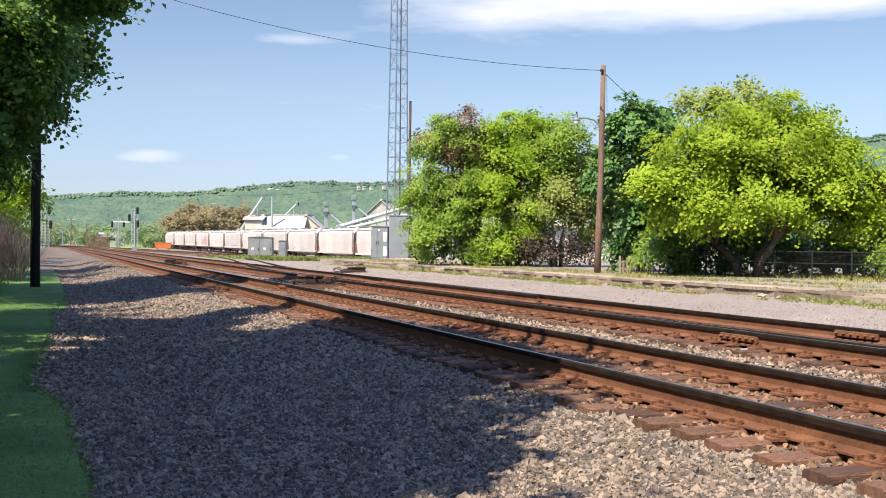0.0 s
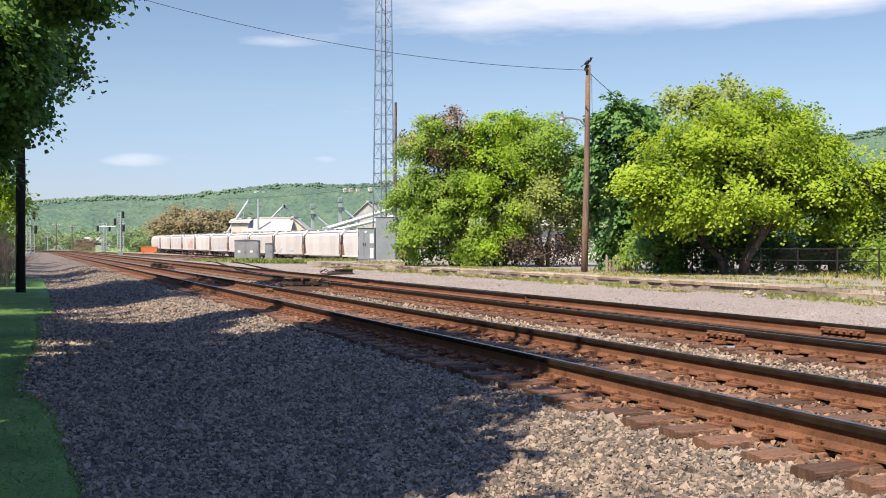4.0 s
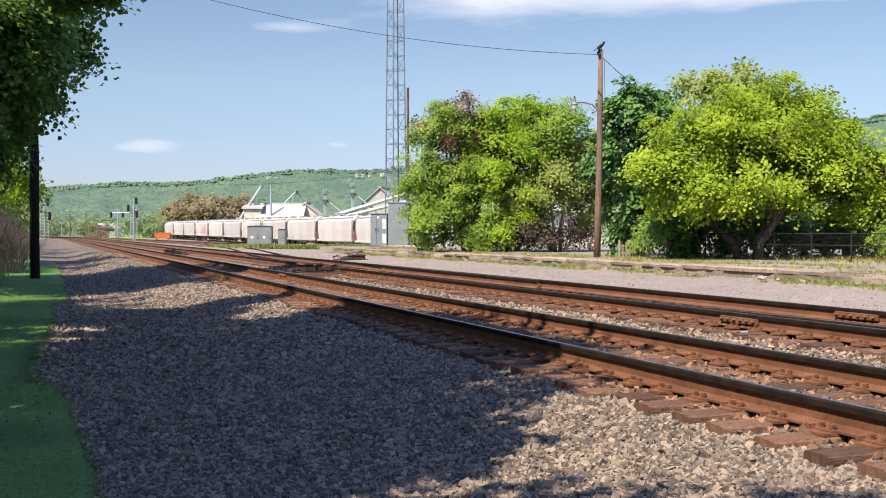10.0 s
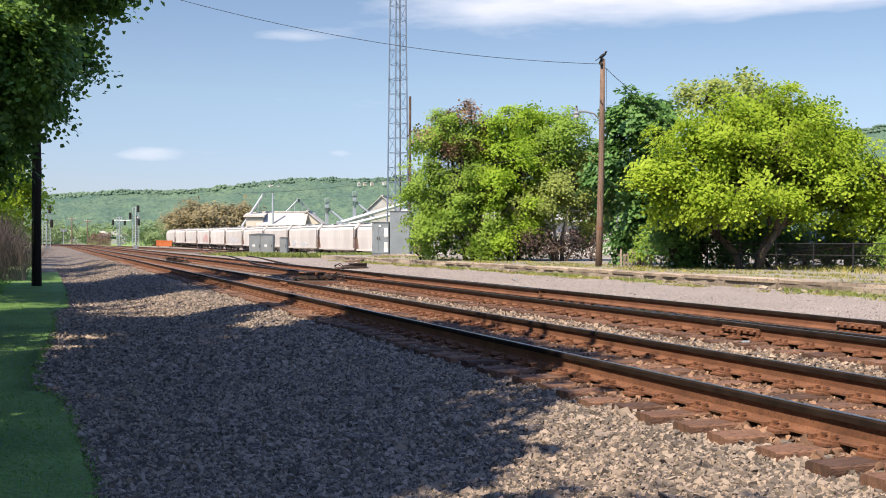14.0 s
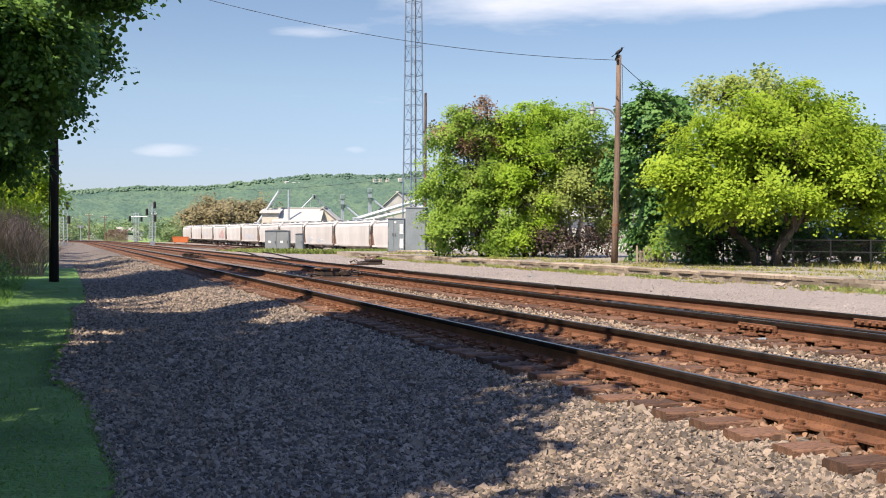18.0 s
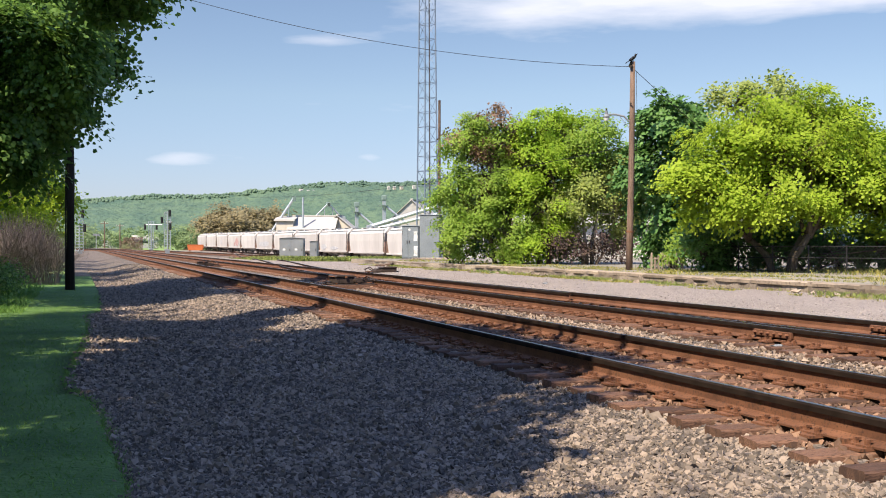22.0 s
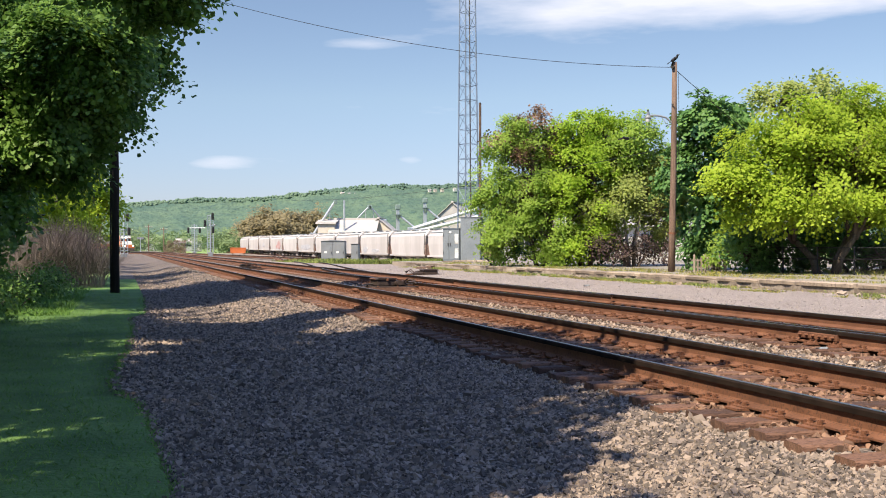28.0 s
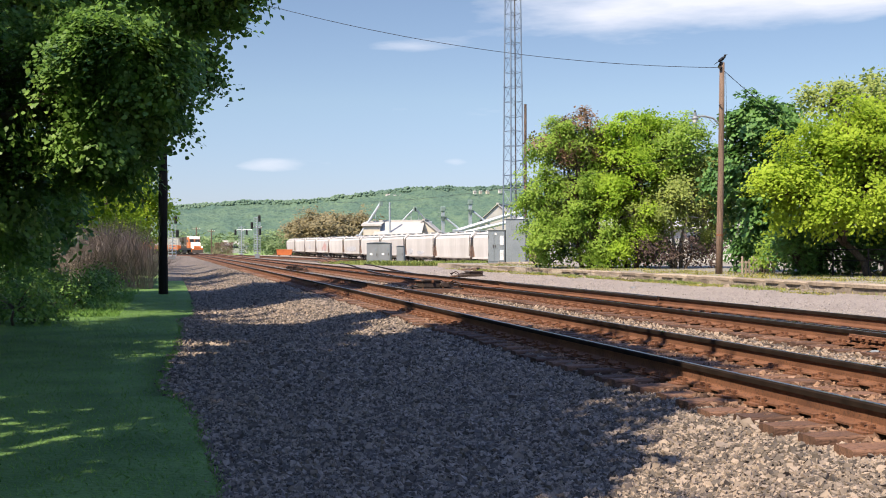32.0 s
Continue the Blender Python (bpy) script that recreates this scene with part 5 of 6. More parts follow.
tree("tree", 21.9, 38.9, 0.6, [(0.0, 0, 5.6, 1.6, 1.6, 1.45, 130), (-0.6, 0, 3.7, 1.6, 1.6, 1.5, 140), (0.5, 0, 1.9, 1.9, 1.6, 1.2, 110), (-0.3, 0, 0.9, 1.1, 1.0, 0.7, 50)],
     "dense dark green maple beside the utility pole", leaf="leaf_dark", size=0.17, spread=0.28, per=36, trunk=(0.15, 2.0), seed=12, flat=0.28, wild=0.42, shape=MAPLE)
tree("tree", 25.4, 37.5, 0.6, [(-1.6, 0, 6.4, 1.3, 1.2, 1.0, 60), (0.3, 0, 6.8, 1.5, 1.3, 1.0, 70), (2.2, 0, 5.8, 1.6, 1.4, 1.2, 70), (0.2, 0, 4.4, 2.6, 1.6, 1.4, 90)],
     "tall thin olive-green tree behind the bright tree", leaf="leaf_olive", size=0.15, spread=0.26, per=26, flat=0.3, shape=OVAL, wild=0.4, trunk=(0.12, 3.0), stems=2, seed=13)
tree("tree", 27.0, 29.2, 0.6, [(0, 0, 2.6, 2.0, 1.8, 1.4, 130), (1.2, -0.8, 3.4, 1.6, 1.4, 1.2, 90), (0.4, 0.4, 1.3, 2.2, 1.6, 0.9, 130), (0.2, -1.4, 1.5, 1.8, 1.0, 0.9, 110), (-1.2, 0.6, 3.2, 1.4, 1.3, 1.2, 90)],
     "low yellow-green tree behind the fence", leaf="leaf_lime", size=0.13, spread=0.28, per=40, trunk=(0.11, 1.4), stems=2, seed=14, flat=0.26, wild=0.32, shape=OVAL)
tree("shrub", 24.2, 33.6, 0.6, [(-1.0, 0, 1.1, 1.9, 1.0, 1.1, 190), (-2.9, 0.5, 1.0, 1.5, 1.0, 1.1, 150), (-4.0, 0.2, 0.9, 1.2, 0.9, 1.0, 110), (0.9, 0.6, 1.2, 1.3, 0.8, 1.1, 130), (2.0, -1.3, 1.1, 1.2, 1.0, 1.1, 140), (2.9, -2.8, 1.0, 1.1, 1.2, 1.0, 130), (3.6, -4.6, 0.9, 1.0, 1.2, 0.9, 110)],
     "dark green undergrowth below the bright tree", "shrub", leaf="leaf_dark", size=0.15, spread=0.24, per=24, flat=0.35, trunk=(0.04, 0.5), stems=4, seed=15, group="shrubs")

# row of young trees between the tower and the utility pole
tree("tree", 19.0, 50.0, 0.68, [(0.7, 0, 3.4, 1.2, 1.2, 1.6, 110), (0.4, 0.2, 5.6, 1.5, 1.2, 1.3, 110), (-0.7, 0.3, 6.0, 1.1, 1.1, 1.1, 60), (-1.5, 0.4, 5.8, 1.15, 1.2, 1.2, 70), (-1.9, 0.4, 3.6, 1.3, 1.3, 1.4, 110), (-2.0, 0.3, 1.6, 1.2, 1.2, 1.3, 100), (-0.3, 0, 4.4, 1.6, 1.4, 1.6, 130), (-0.5, -0.2, 2.3, 1.6, 1.3, 1.2, 110), (0.3, -1.1, 1.3, 1.4, 0.9, 1.1, 90)],
     "slender tree in mid-green leaf with brown seed heads", leaf="leaf_green", size=0.125, spread=0.26, per=44, flat=0.28, up=0.45, wild=0.34, shape=OVAL, dens=(1.1, 1.10), trunk=(0.09, 2.2), stems=5, seed=21,
     extra=[("leaf_brown", [(0.1, 0, 6.7, 1.5, 1.2, 0.9, 24), (-0.9, 0.1, 6.3, 1.3, 1.1, 0.9, 20), (-1.7, 0.2, 5.6, 1.1, 1.0, 1.2, 20), (0.6, -0.6, 5.2, 1.2, 1.0, 1.2, 14), (-0.6, -0.8, 4.6, 1.2, 0.9, 1.2, 12)])])
tree("tree", 20.7, 48.6, 0.68, [(0.1, 0, 4.5, 1.6, 1.3, 1.9, 160), (0.9, 0.1, 6.1, 1.4, 1.1, 1.5, 110), (0.0, -0.3, 2.4, 1.5, 1.3, 1.2, 110), (0.5, 0.2, 1.3, 1.2, 1.0, 0.8, 50), (-0.2, -0.6, 1.2, 1.2, 0.8, 1.0, 50), (-1.0, 0.3, 4.2, 1.1, 1.0, 1.6, 80), (1.3, 0.2, 3.6, 1.0, 1.0, 1.3, 70), (-0.3, 0.1, 6.0, 1.2, 1.0, 1.4, 90), (1.7, 0.3, 5.3, 1.0, 1.0, 1.2, 70)],
     "slender tree in fresh yellow-green leaf", leaf="leaf_fresh", size=0.125, spread=0.26, per=44, flat=0.28, up=0.45, wild=0.34, shape=OVAL, dens=(1.1, 1.10), trunk=(0.09, 2.0), stems=4, seed=22)
tree("tree", 22.7, 48.0, 0.68, [(0.2, 0, 3.9, 1.9, 1.5, 1.5, 130), (1.2, 0, 2.8, 1.5, 1.3, 1.1, 80), (-0.8, 0, 2.8, 1.3, 1.2, 1.2, 80), (1.9, 0.2, 1.9, 1.1, 0.9, 1.1, 60), (1.5, 0.1, 4.2, 1.3, 1.1, 1.5, 110), (2.3, 0.3, 3.2, 0.9, 0.9, 1.2, 60), (-1.3, 0.2, 2.1, 1.0, 0.9, 0.8, 40)],
     "thin-crowned olive tree with pale forked stems", leaf="leaf_olive", bark="pale_bark", size=0.125, spread=0.26, per=38, flat=0.28, up=0.45, wild=0.36, shape=OVAL, dens=(1.1, 1.10), trunk=(0.075, 2.6), stems=4, seed=23,
     extra=[("leaf_green", [(0.2, 0.2, 5.9, 1.6, 1.2, 1.2, 110), (1.6, 0.2, 4.7, 1.1, 0.9, 1.1, 60), (-0.6, 0.3, 5.0, 1.0, 1.0, 0.9, 50)])])
tree("shrub", 22.4, 47.2, 0.68, [(0, 0, 0.9, 1.2, 0.9, 0.8, 80), (-1.4, 0.4, 0.9, 1.0, 0.8, 0.8, 60), (1.6, 0.3, 0.9, 0.9, 0.7, 0.8, 60)],
     "low purple-brown twiggy shrub under the trees", "shrub", leaf="leaf_plum", size=0.13, spread=0.22, per=14, trunk=(0.04, 0.5), stems=4, seed=24, group="shrubs")
tree("shrub", 17.3, 51.5, 0.68, [(0, 0, 1.1, 1.0, 0.9, 1.0, 60), (0.9, 0, 0.8, 0.8, 0.8, 0.7, 40)],
     "low green shrub beside the steel cabinets", "shrub", leaf="leaf_green", size=0.15, spread=0.22, per=18, trunk=(0.04, 0.5), stems=4, seed=25, group="shrubs")
tree("shrub", 19.6, 51.0, 0.68, [(0, 0, 1.0, 1.6, 0.9, 1.0, 130), (1.8, 0.3, 1.0, 1.2, 0.9, 1.0, 100), (3.3, -0.3, 0.9, 1.1, 0.8, 0.9, 80)],
     "dark green undergrowth among the young stems", "shrub", leaf="leaf_dark", size=0.14, spread=0.24, per=22, trunk=(0.04, 0.5), stems=4, seed=27, group="shrubs")
tree("shrub", 26.3, 26.4, 0.6, [(0, 0, 0.9, 1.6, 1.2, 0.9, 90), (1.8, -1.4, 1.0, 1.5, 1.2, 0.9, 80), (-1.2, 1.6, 0.8, 1.2, 1.1, 0.7, 60)],
     "green undergrowth behind the chain-link fence", "shrub", leaf="leaf_green", size=0.14, spread=0.24, per=24, trunk=(0.04, 0.5), stems=4, seed=28, group="shrubs")
tree("shrub", 20.6, 35.6, 0.68, [(0, 0, 0.8, 0.9, 0.8, 0.7, 50), (0.8, -0.6, 0.7, 0.7, 0.7, 0.6, 40)],
     "low green shrub with bare pale stems", "shrub", leaf="leaf_green", bark="pale_bark", size=0.15, spread=0.22, per=14, trunk=(0.03, 0.6), stems=4, seed=26, group="shrubs")

# maple over the lawn and the trees round it
# lobes above 8 m are out of view, added to shade ground and crown
tree("maple_tree", -4.6, 21.5, 0.0, [(3.7, -1.5, 4.5, 1.45, 1.7, 1.2, 200), (3.3, -1.5, 3.3, 1.0, 1.5, 0.7, 90), (1.2, -0.8, 2.5, 1.6, 1.9, 1.25, 160), (0.8, -1.2, 5.0, 2.8, 2.6, 2.6, 280), (-0.8, -1.2, 8.4, 2.6, 2.7, 1.6, 200), (-0.5, 1.2, 8.4, 2.0, 1.7, 1.4, 110), (-0.9, -3.9, 8.6, 2.0, 0.8, 0.8, 70), (5.0, -1.3, 5.4, 0.9, 1.2, 1.0, 110), (3.85, -3.0, 4.6, 1.1, 0.85, 0.9, 220), (4.1, -1.6, 3.85, 0.65, 1.0, 0.75, 120), (-1.5, 0, 3.2, 2.4, 2.4, 2.2, 130)],
     "large maple with dark green lobed leaves overhanging the lawn", leaf="leaf_maple", size=0.088, spread=0.22, per=66, trunk=(0.3, 3.0), shape=MAPLE, seed=31, twig=0.012, step=2, flat=0.24, wild=0.36)
tree("maple_tree", -4.4, 9.8, 0.0, [(4.6, 4.5, 5.35, 1.05, 1.1, 0.8, 130), (5.0, 4.5, 4.85, 0.6, 0.8, 0.45, 90), (0, 0, 5.6, 1.6, 1.5, 1.4, 50)],
     "maple whose long branch hangs over the lawn", leaf="leaf_maple", size=0.075, spread=0.18, per=56, trunk=(0.2, 3.6), shape=MAPLE, seed=38, twig=0.012, step=2, flat=0.28, wild=0.42)
# out of view; each lobe is placed to cast the foreground shade
tree("tree", -7.5, 3.0, 0.0, [(0, 0, 8.0, 3.6, 3.6, 2.6, 220), (2.4, -2.4, 8.0, 2.8, 2.9, 2.2, 200), (3.9, 2.5, 8.6, 2.3, 2.45, 2.0, 225), (4.5, 6.4, 8.8, 2.5, 3.0, 2.2, 235), (0, 7.5, 8.4, 3.4, 3.4, 2.4, 290), (5.0, 9.4, 8.9, 2.7, 2.5, 2.0, 180), (6.5, 4.9, 8.6, 1.35, 1.5, 1.1, 110), (6.4, 7.4, 8.6, 1.5, 1.8, 1.2, 130), (3.8, 11.6, 8.6, 1.2, 0.6, 0.6, 45), (3.9, 0.8, 8.2, 1.05, 1.1, 1.0, 90), (2.5, 14.5, 5.0, 1.8, 3.0, 1.2, 160), (2.2, 9.5, 5.0, 1.6, 2.5, 1.2, 120)],
     "unseen tall tree, its crown set to shade lawn and ballast", leaf="leaf_maple", size=0.36, spread=0.42, per=26, trunk=(0.32, 4.5), seed=32, step=10)
# never in view; added behind the camera to cut the sky's fill
tree("tree", -9.5, -8.0, 0.0, [(0, 0, 7.0, 4.0, 4.0, 4.0, 260), (5.0, -2.0, 8.0, 3.6, 3.6, 3.0, 200), (0, 6.0, 5.0, 4.0, 4.0, 4.0, 220), (9.0, -6.0, 7.0, 4.0, 4.0, 4.0, 220)],
     "unseen tall tree added to block sky light from behind", leaf="leaf_maple", size=0.42, spread=0.5, per=24, trunk=(0.35, 4.0), seed=36, step=12)
# beyond the left edge of view; added to darken the shaded ground
tree("tree", -11.0, 14.0, 0.0, [(0, 0, 6.0, 3.6, 4.2, 5.0, 260), (0, 8.0, 6.0, 3.6, 4.2, 5.0, 260), (0, 16.0, 6.0, 3.6, 4.2, 5.0, 220)],
     "unseen dense green trees added to block sky light from the left", leaf="leaf_maple", size=0.42, spread=0.5, per=22, trunk=(0.35, 3.0), seed=37, step=12)
# the high lobes lie above the view, placed to cast the far shade
tree("tree", -6.2, 38.0, 0.0, [(2.7, -9.4, 8.4, 2.8, 2.7, 1.8, 270), (2.7, -5.5, 8.8, 2.8, 3.0, 1.8, 270), (2.2, -1.5, 9.6, 3.0, 3.0, 2.0, 240), (1.6, -5, 11.0, 3.2, 3.2, 2.8, 200), (4.9, -4.0, 13.0, 2.8, 2.8, 2.4, 190), (2.6, -0.5, 12.0, 3.0, 2.6, 2.4, 170), (0.6, -1, 8.0, 3.2, 3.4, 2.8, 190), (1.6, 2.0, 8.0, 2.8, 2.4, 2.6, 130), (-0.6, -5, 8.4, 2.0, 2.6, 1.6, 130), (-2.6, -5.0, 8.6, 2.2, 3.0, 1.6, 140), (-2.6, -11, 8.6, 2.2, 2.8, 1.6, 130), (0, -5, 5.5, 2.4, 2.6, 2.6, 130), (1.5, 0, 3.0, 2.2, 2.2, 2.0, 90)],
     "dark green tree behind the lawn's maple", leaf="leaf_maple", size=0.30, spread=0.40, per=34, trunk=(0.28, 3.5), seed=33, step=3)
# lobes near 9 m are added for shade bands across the ballast
tree("tree", -5.0, 57.0, 0.0, [(0, 0, 5.6, 2.4, 2.6, 2.2, 140), (1.9, 3.0, 4.0, 2.0, 2.4, 2.2, 130), (1.6, -3.0, 6.5, 2.2, 2.4, 2.0, 100), (0.2, -7.0, 9.5, 2.6, 2.2, 2.4, 110), (1.0, 0.5, 9.6, 2.6, 2.0, 2.2, 100), (1.0, 8.0, 8.8, 2.4, 2.0, 2.2, 90), (3.7, 5.0, 3.9, 1.3, 1.5, 1.9, 120), (2.6, 2.0, 2.0, 1.3, 1.5, 1.4, 90)],
     "yellow-green tree behind the dark pole", leaf="leaf_lime", size=0.24, spread=0.36, per=20, trunk=(0.2, 2.5), seed=34, step=3)
tree("tree", -7.5, 75.0, 0.2, [(2.0, 0, 7.5, 3.4, 1.8, 3.4, 140), (1.5, 11, 7.0, 3.0, 1.8, 3.0, 120), (1.5, 24, 7.0, 3.0, 2.0, 3.0, 120)],
     "far green trees along the lawn's edge", leaf="leaf_green", size=0.34, spread=0.5, per=16, trunk=(0.25, 3.0), seed=35, step=4)
# added row, mostly hidden, spaced to throw shade bands on the shoulder
for k, (ty, th) in enumerate(((63.0, 7.6), (77.0, 8.4), (93.0, 7.8), (112.0, 8.6))):
    tree("tree", -4.2, ty, 0.1, [(1.0, 0, th, 1.5, 1.5, 1.5, 90), (0.2, 0.5, th - 3.2, 1.7, 1.8, 2.0, 90), (1.3, 1.5, th - 1.8, 1.1, 1.2, 1.2, 50)],
         "slim green tree added to cast shade bands by the tracks", leaf="leaf_green", size=0.30, spread=0.42, per=20, trunk=(0.16, 2.8), seed=90 + k, step=4)
for k, (sx, sy, h) in enumerate(((-3.2, 25.5, 1.0), (-5.0, 27.5, 1.2), (-2.8, 31.0, 0.9), (-4.4, 35.0, 1.3), (-2.6, 38.5, 1.0), (-7.0, 24.0, 1.2))):
    tree("shrub", sx, sy, 0.0, [(0, 0, h * 0.55, 1.3, 1.4, h * 0.6, 70), (-0.9, 0.6, h * 0.5, 1.0, 1.1, h * 0.5, 50)],
         "low shaded green undergrowth at the lawn's edge", "shrub", leaf="leaf_maple", size=0.10, spread=0.24, per=34, trunk=(0.03, 0.4), stems=3, seed=40 + k, group="shrubs", step=3)


def brush(x, y, z, w, d, h, n, seed, label):
    """A leafless thicket of thin upright stems that fork."""
    r = np.random.default_rng(seed)
    t = thing("thicket", pose(x, y, z), label, "thicket", "thickets")
    vs, fs = [], []
    def stick(p, q, a, b):
        n0 = len(vs)
        for c, rad in ((p, a), (q, b)):
            for k in range(3):
                vs.append(c + rad * np.array((math.cos(2.1 * k), math.sin(2.1 * k), 0)))
        for k in range(3):
            j = (k + 1) % 3
            fs.append((n0 + k, n0 + j, n0 + 3 + j))
            fs.append((n0 + k, n0 + 3 + j, n0 + 3 + k))
    for i in range(n):
        p = np.array((r.uniform(-w, w), r.uniform(-d, d), -0.05))
        hh = h * r.uniform(0.5, 1.05) * (1 - 0.35 * (abs(p[0]) / w) ** 2)
        q = p + np.array((r.normal(0, 0.25), r.normal(0, 0.25), hh * 0.6))
        stick(p, q, 0.010, 0.006)
        for k in range(7):
            e = q + np.array((r.normal(0, 0.42), r.normal(0, 0.42), hh * r.uniform(-0.05, 0.45)))
            s = p + (q - p) * r.uniform(0.4, 1.0)
            stick(s, e, 0.006, 0.003)
            for _ in range(3):
                stick(s + (e - s) * r.uniform(0.3, 0.9), e + r.normal(0, 0.2, 3), 0.005, 0.002)
        if (i + 1) % 30 == 0 or i == n - 1:
            tagged(put("stem_clump", tris(vs, fs, "twig"), t), kind="stuff")
            vs.clear()
            fs.clear()
    return t


brush(-2.2, 49.5, 0.0, 1.5, 2.6, 2.9, 420, 51, "grey-brown leafless thicket beside the dark pole")
brush(-3.6, 58.0, 0.0, 2.0, 4.0, 2.8, 260, 52, "grey-brown leafless thicket along the tracks")


# ---- grass ----
def grass(name, x0, x1, y0, y1, n, h, material, seed, label, fz=gz, edge=0.0, patch=None):
    r = np.random.default_rng(seed)
    x, y = r.uniform(x0, x1, n), y0 + (y1 - y0) * r.random(n) ** 1.5
    if patch is not None:
        keep = np.array([noise.noise((a * 0.9, b * 0.45, seed)) + 0.4 * noise.noise((a * 3, b * 2, seed)) > patch for a, b in zip(x, y)])
        x, y = x[keep], y[keep]
        n = len(x)
    if edge:
        x = np.minimum(x, np.array([lawn_edge(v) for v in y]) + edge * r.random(n) ** 3)
    z = np.array([fz(a, b) for a, b in zip(x, y)])
    hh = h * r.uniform(0.5, 1.3, n)
    a = r.uniform(0, 6.283, n)
    w = 0.004 + 0.05 * hh
    lean = r.normal(0, 0.6, (n, 2)) * hh[:, None]
    p = np.stack([x, y, z - 0.01], 1)
    s = np.stack([np.cos(a) * w, np.sin(a) * w, 0 * a], 1)
    mid = p + np.stack([lean[:, 0] * 0.4, lean[:, 1] * 0.4, hh * 0.6], 1)
    tip = p + np.stack([lean[:, 0], lean[:, 1], hh], 1)
    v = np.stack([p - s, p + s, mid + s * 0.6, tip, mid - s * 0.6], 1).reshape(-1, 3)
    return tagged(put(name, soup(v, 5, material)), label, "grass", kind="stuff")


grass("lawn_grass", -5.5, 0.7, 5.0, 44, 70000, 0.048, "blade", 61, "short green lawn grass in shade", edge=0.10)
grass("weeds", -7, -1.2, 28, 46, 9000, 0.14, "blade", 62, "taller green weeds under the trees")
grass("platform_weeds", 15.4, 16.75, 14, 64, 34000, 0.09, "dry_blade", 63, "yellow-green weeds at the foot of the platform", patch=0.08)
grass("platform_grass", 15.9, 16.75, 14, 64, 16000, 0.12, "yard_blade", 67, "bright green grass tufts at the foot of the platform", patch=0.10)
grass("deck_weeds", 17.1, 20.5, 12, 64, 30000, 0.07, "dry_blade", 64, "thin yellow-green weeds on the platform", fz=lambda x, y: 0.69, patch=0.0)
grass("yard_grass", 15, 32, 84, 122, 40000, 0.38, "yard_blade", 65, "bright green long grass round the signal cases", patch=-0.1)
grass("fence_weeds", 21.8, 26.0, 22, 36, 2600, 0.14, "dry_blade", 66, "green weeds along the fence", fz=lambda x, y: 0.69)


# ---- loose ballast stones ----
def stone_shapes(seed):
    """Angular broken stones: skewed wedges and lumps of eight triangles."""
    r = np.random.default_rng(seed)
    v = np.array([(x, y, z) for x in (-0.8, 0.8) for y, z in ((-0.9, -0.75), (0.9, -0.75), (0.0, 0.95))])
    f = np.array([(0, 2, 1), (3, 4, 5), (0, 1, 4), (0, 4, 3), (1, 2, 5), (1, 5, 4), (2, 0, 3), (2, 3, 5)])
    o = np.array([(1, 0, 0), (-1, 0, 0), (0, 1, 0), (0, -1, 0), (0, 0, 1), (0, 0, -1)]) * 1.2
    g = np.array([(0, 2, 4), (2, 1, 4), (1, 3, 4), (3, 0, 4), (2, 0, 5), (1, 2, 5), (3, 1, 5), (0, 3, 5)])
    out = []
    for k in range(10):
        w, h = (v, f) if k % 2 else (o, g)
        out.append(((w + r.uniform(-0.34, 0.34, w.shape)) * np.array((1.05, r.uniform(0.75, 1.0), r.uniform(0.6, 0.85))), h))
    return out


STONES = stone_shapes(3)


def stones(name, x0, x1, y0, y1, n, size, material, seed, label, lift=0.0, power=1.0):
    r = np.random.default_rng(seed)
    x, y = r.uniform(x0, x1, n), y0 + (y1 - y0) * r.random(n) ** power
    keep = x > np.array([lawn_edge(v) for v in y]) + 0.03 * r.normal(size=n)
    x, y = x[keep], y[keep]
    n = len(x)
    z = np.array([gz(a, b) for a, b in zip(x, y)]) + lift
    s = size * np.exp(r.normal(0, 0.28, n))
    vs, fs, k0 = [], [], 0
    q = r.normal(size=(n, 4))
    q /= np.linalg.norm(q, axis=1, keepdims=True)
    w_, a, b, c = q.T
    R = np.stack([1 - 2 * (b * b + c * c), 2 * (a * b - c * w_), 2 * (a * c + b * w_), 2 * (a * b + c * w_), 1 - 2 * (a * a + c * c), 2 * (b * c - a * w_), 2 * (a * c - b * w_), 2 * (b * c + a * w_), 1 - 2 * (a * a + b * b)], 1).reshape(n, 3, 3)
    kind = r.integers(0, 10, n)
    for k, (v, f) in enumerate(STONES):
        i = np.nonzero(kind == k)[0]
        co = np.einsum("nij,vj->nvi", R[i], v) * s[i, None, None] + np.stack([x[i], y[i], z[i] + 0.25 * s[i]], 1)[:, None, :]
        vs.append(co.reshape(-1, 3))
        fs.append((f[None] + (k0 + np.arange(len(i)) * len(v))[:, None, None]).reshape(-1, 3))
        k0 += len(i) * len(v)
    return tagged(put(name, tris(np.concatenate(vs), np.concatenate(fs), material)), label, "ballast stones", kind="stuff")


stones("shoulder_stones", -0.25, 4.45, 4.8, 13, 50000, 0.0163, "stone", 71, "loose grey-brown crushed ballast stones", power=1.35)
stones("shoulder_stones", -0.25, 4.45, 13, 30, 24000, 0.022, "stone", 72, "loose grey-brown crushed ballast stones", power=1.3)
stones("shoulder_stones", 0.2, 4.45, 30, 80, 16000, 0.024, "stone", 77, "loose grey-brown crushed ballast stones", power=1.5)
stones("crib_stones", 4.45, 6.6, 4.5, 38, 16000, 0.022, "rust_stone", 73, "rust-stained ballast stones between the ties", 0.012, 1.4)
stones("middle_stones", 6.55, 8.4, 6, 45, 20000, 0.022, "mid_stone", 74, "pale ballast stones between the tracks", 0.0, 1.4)
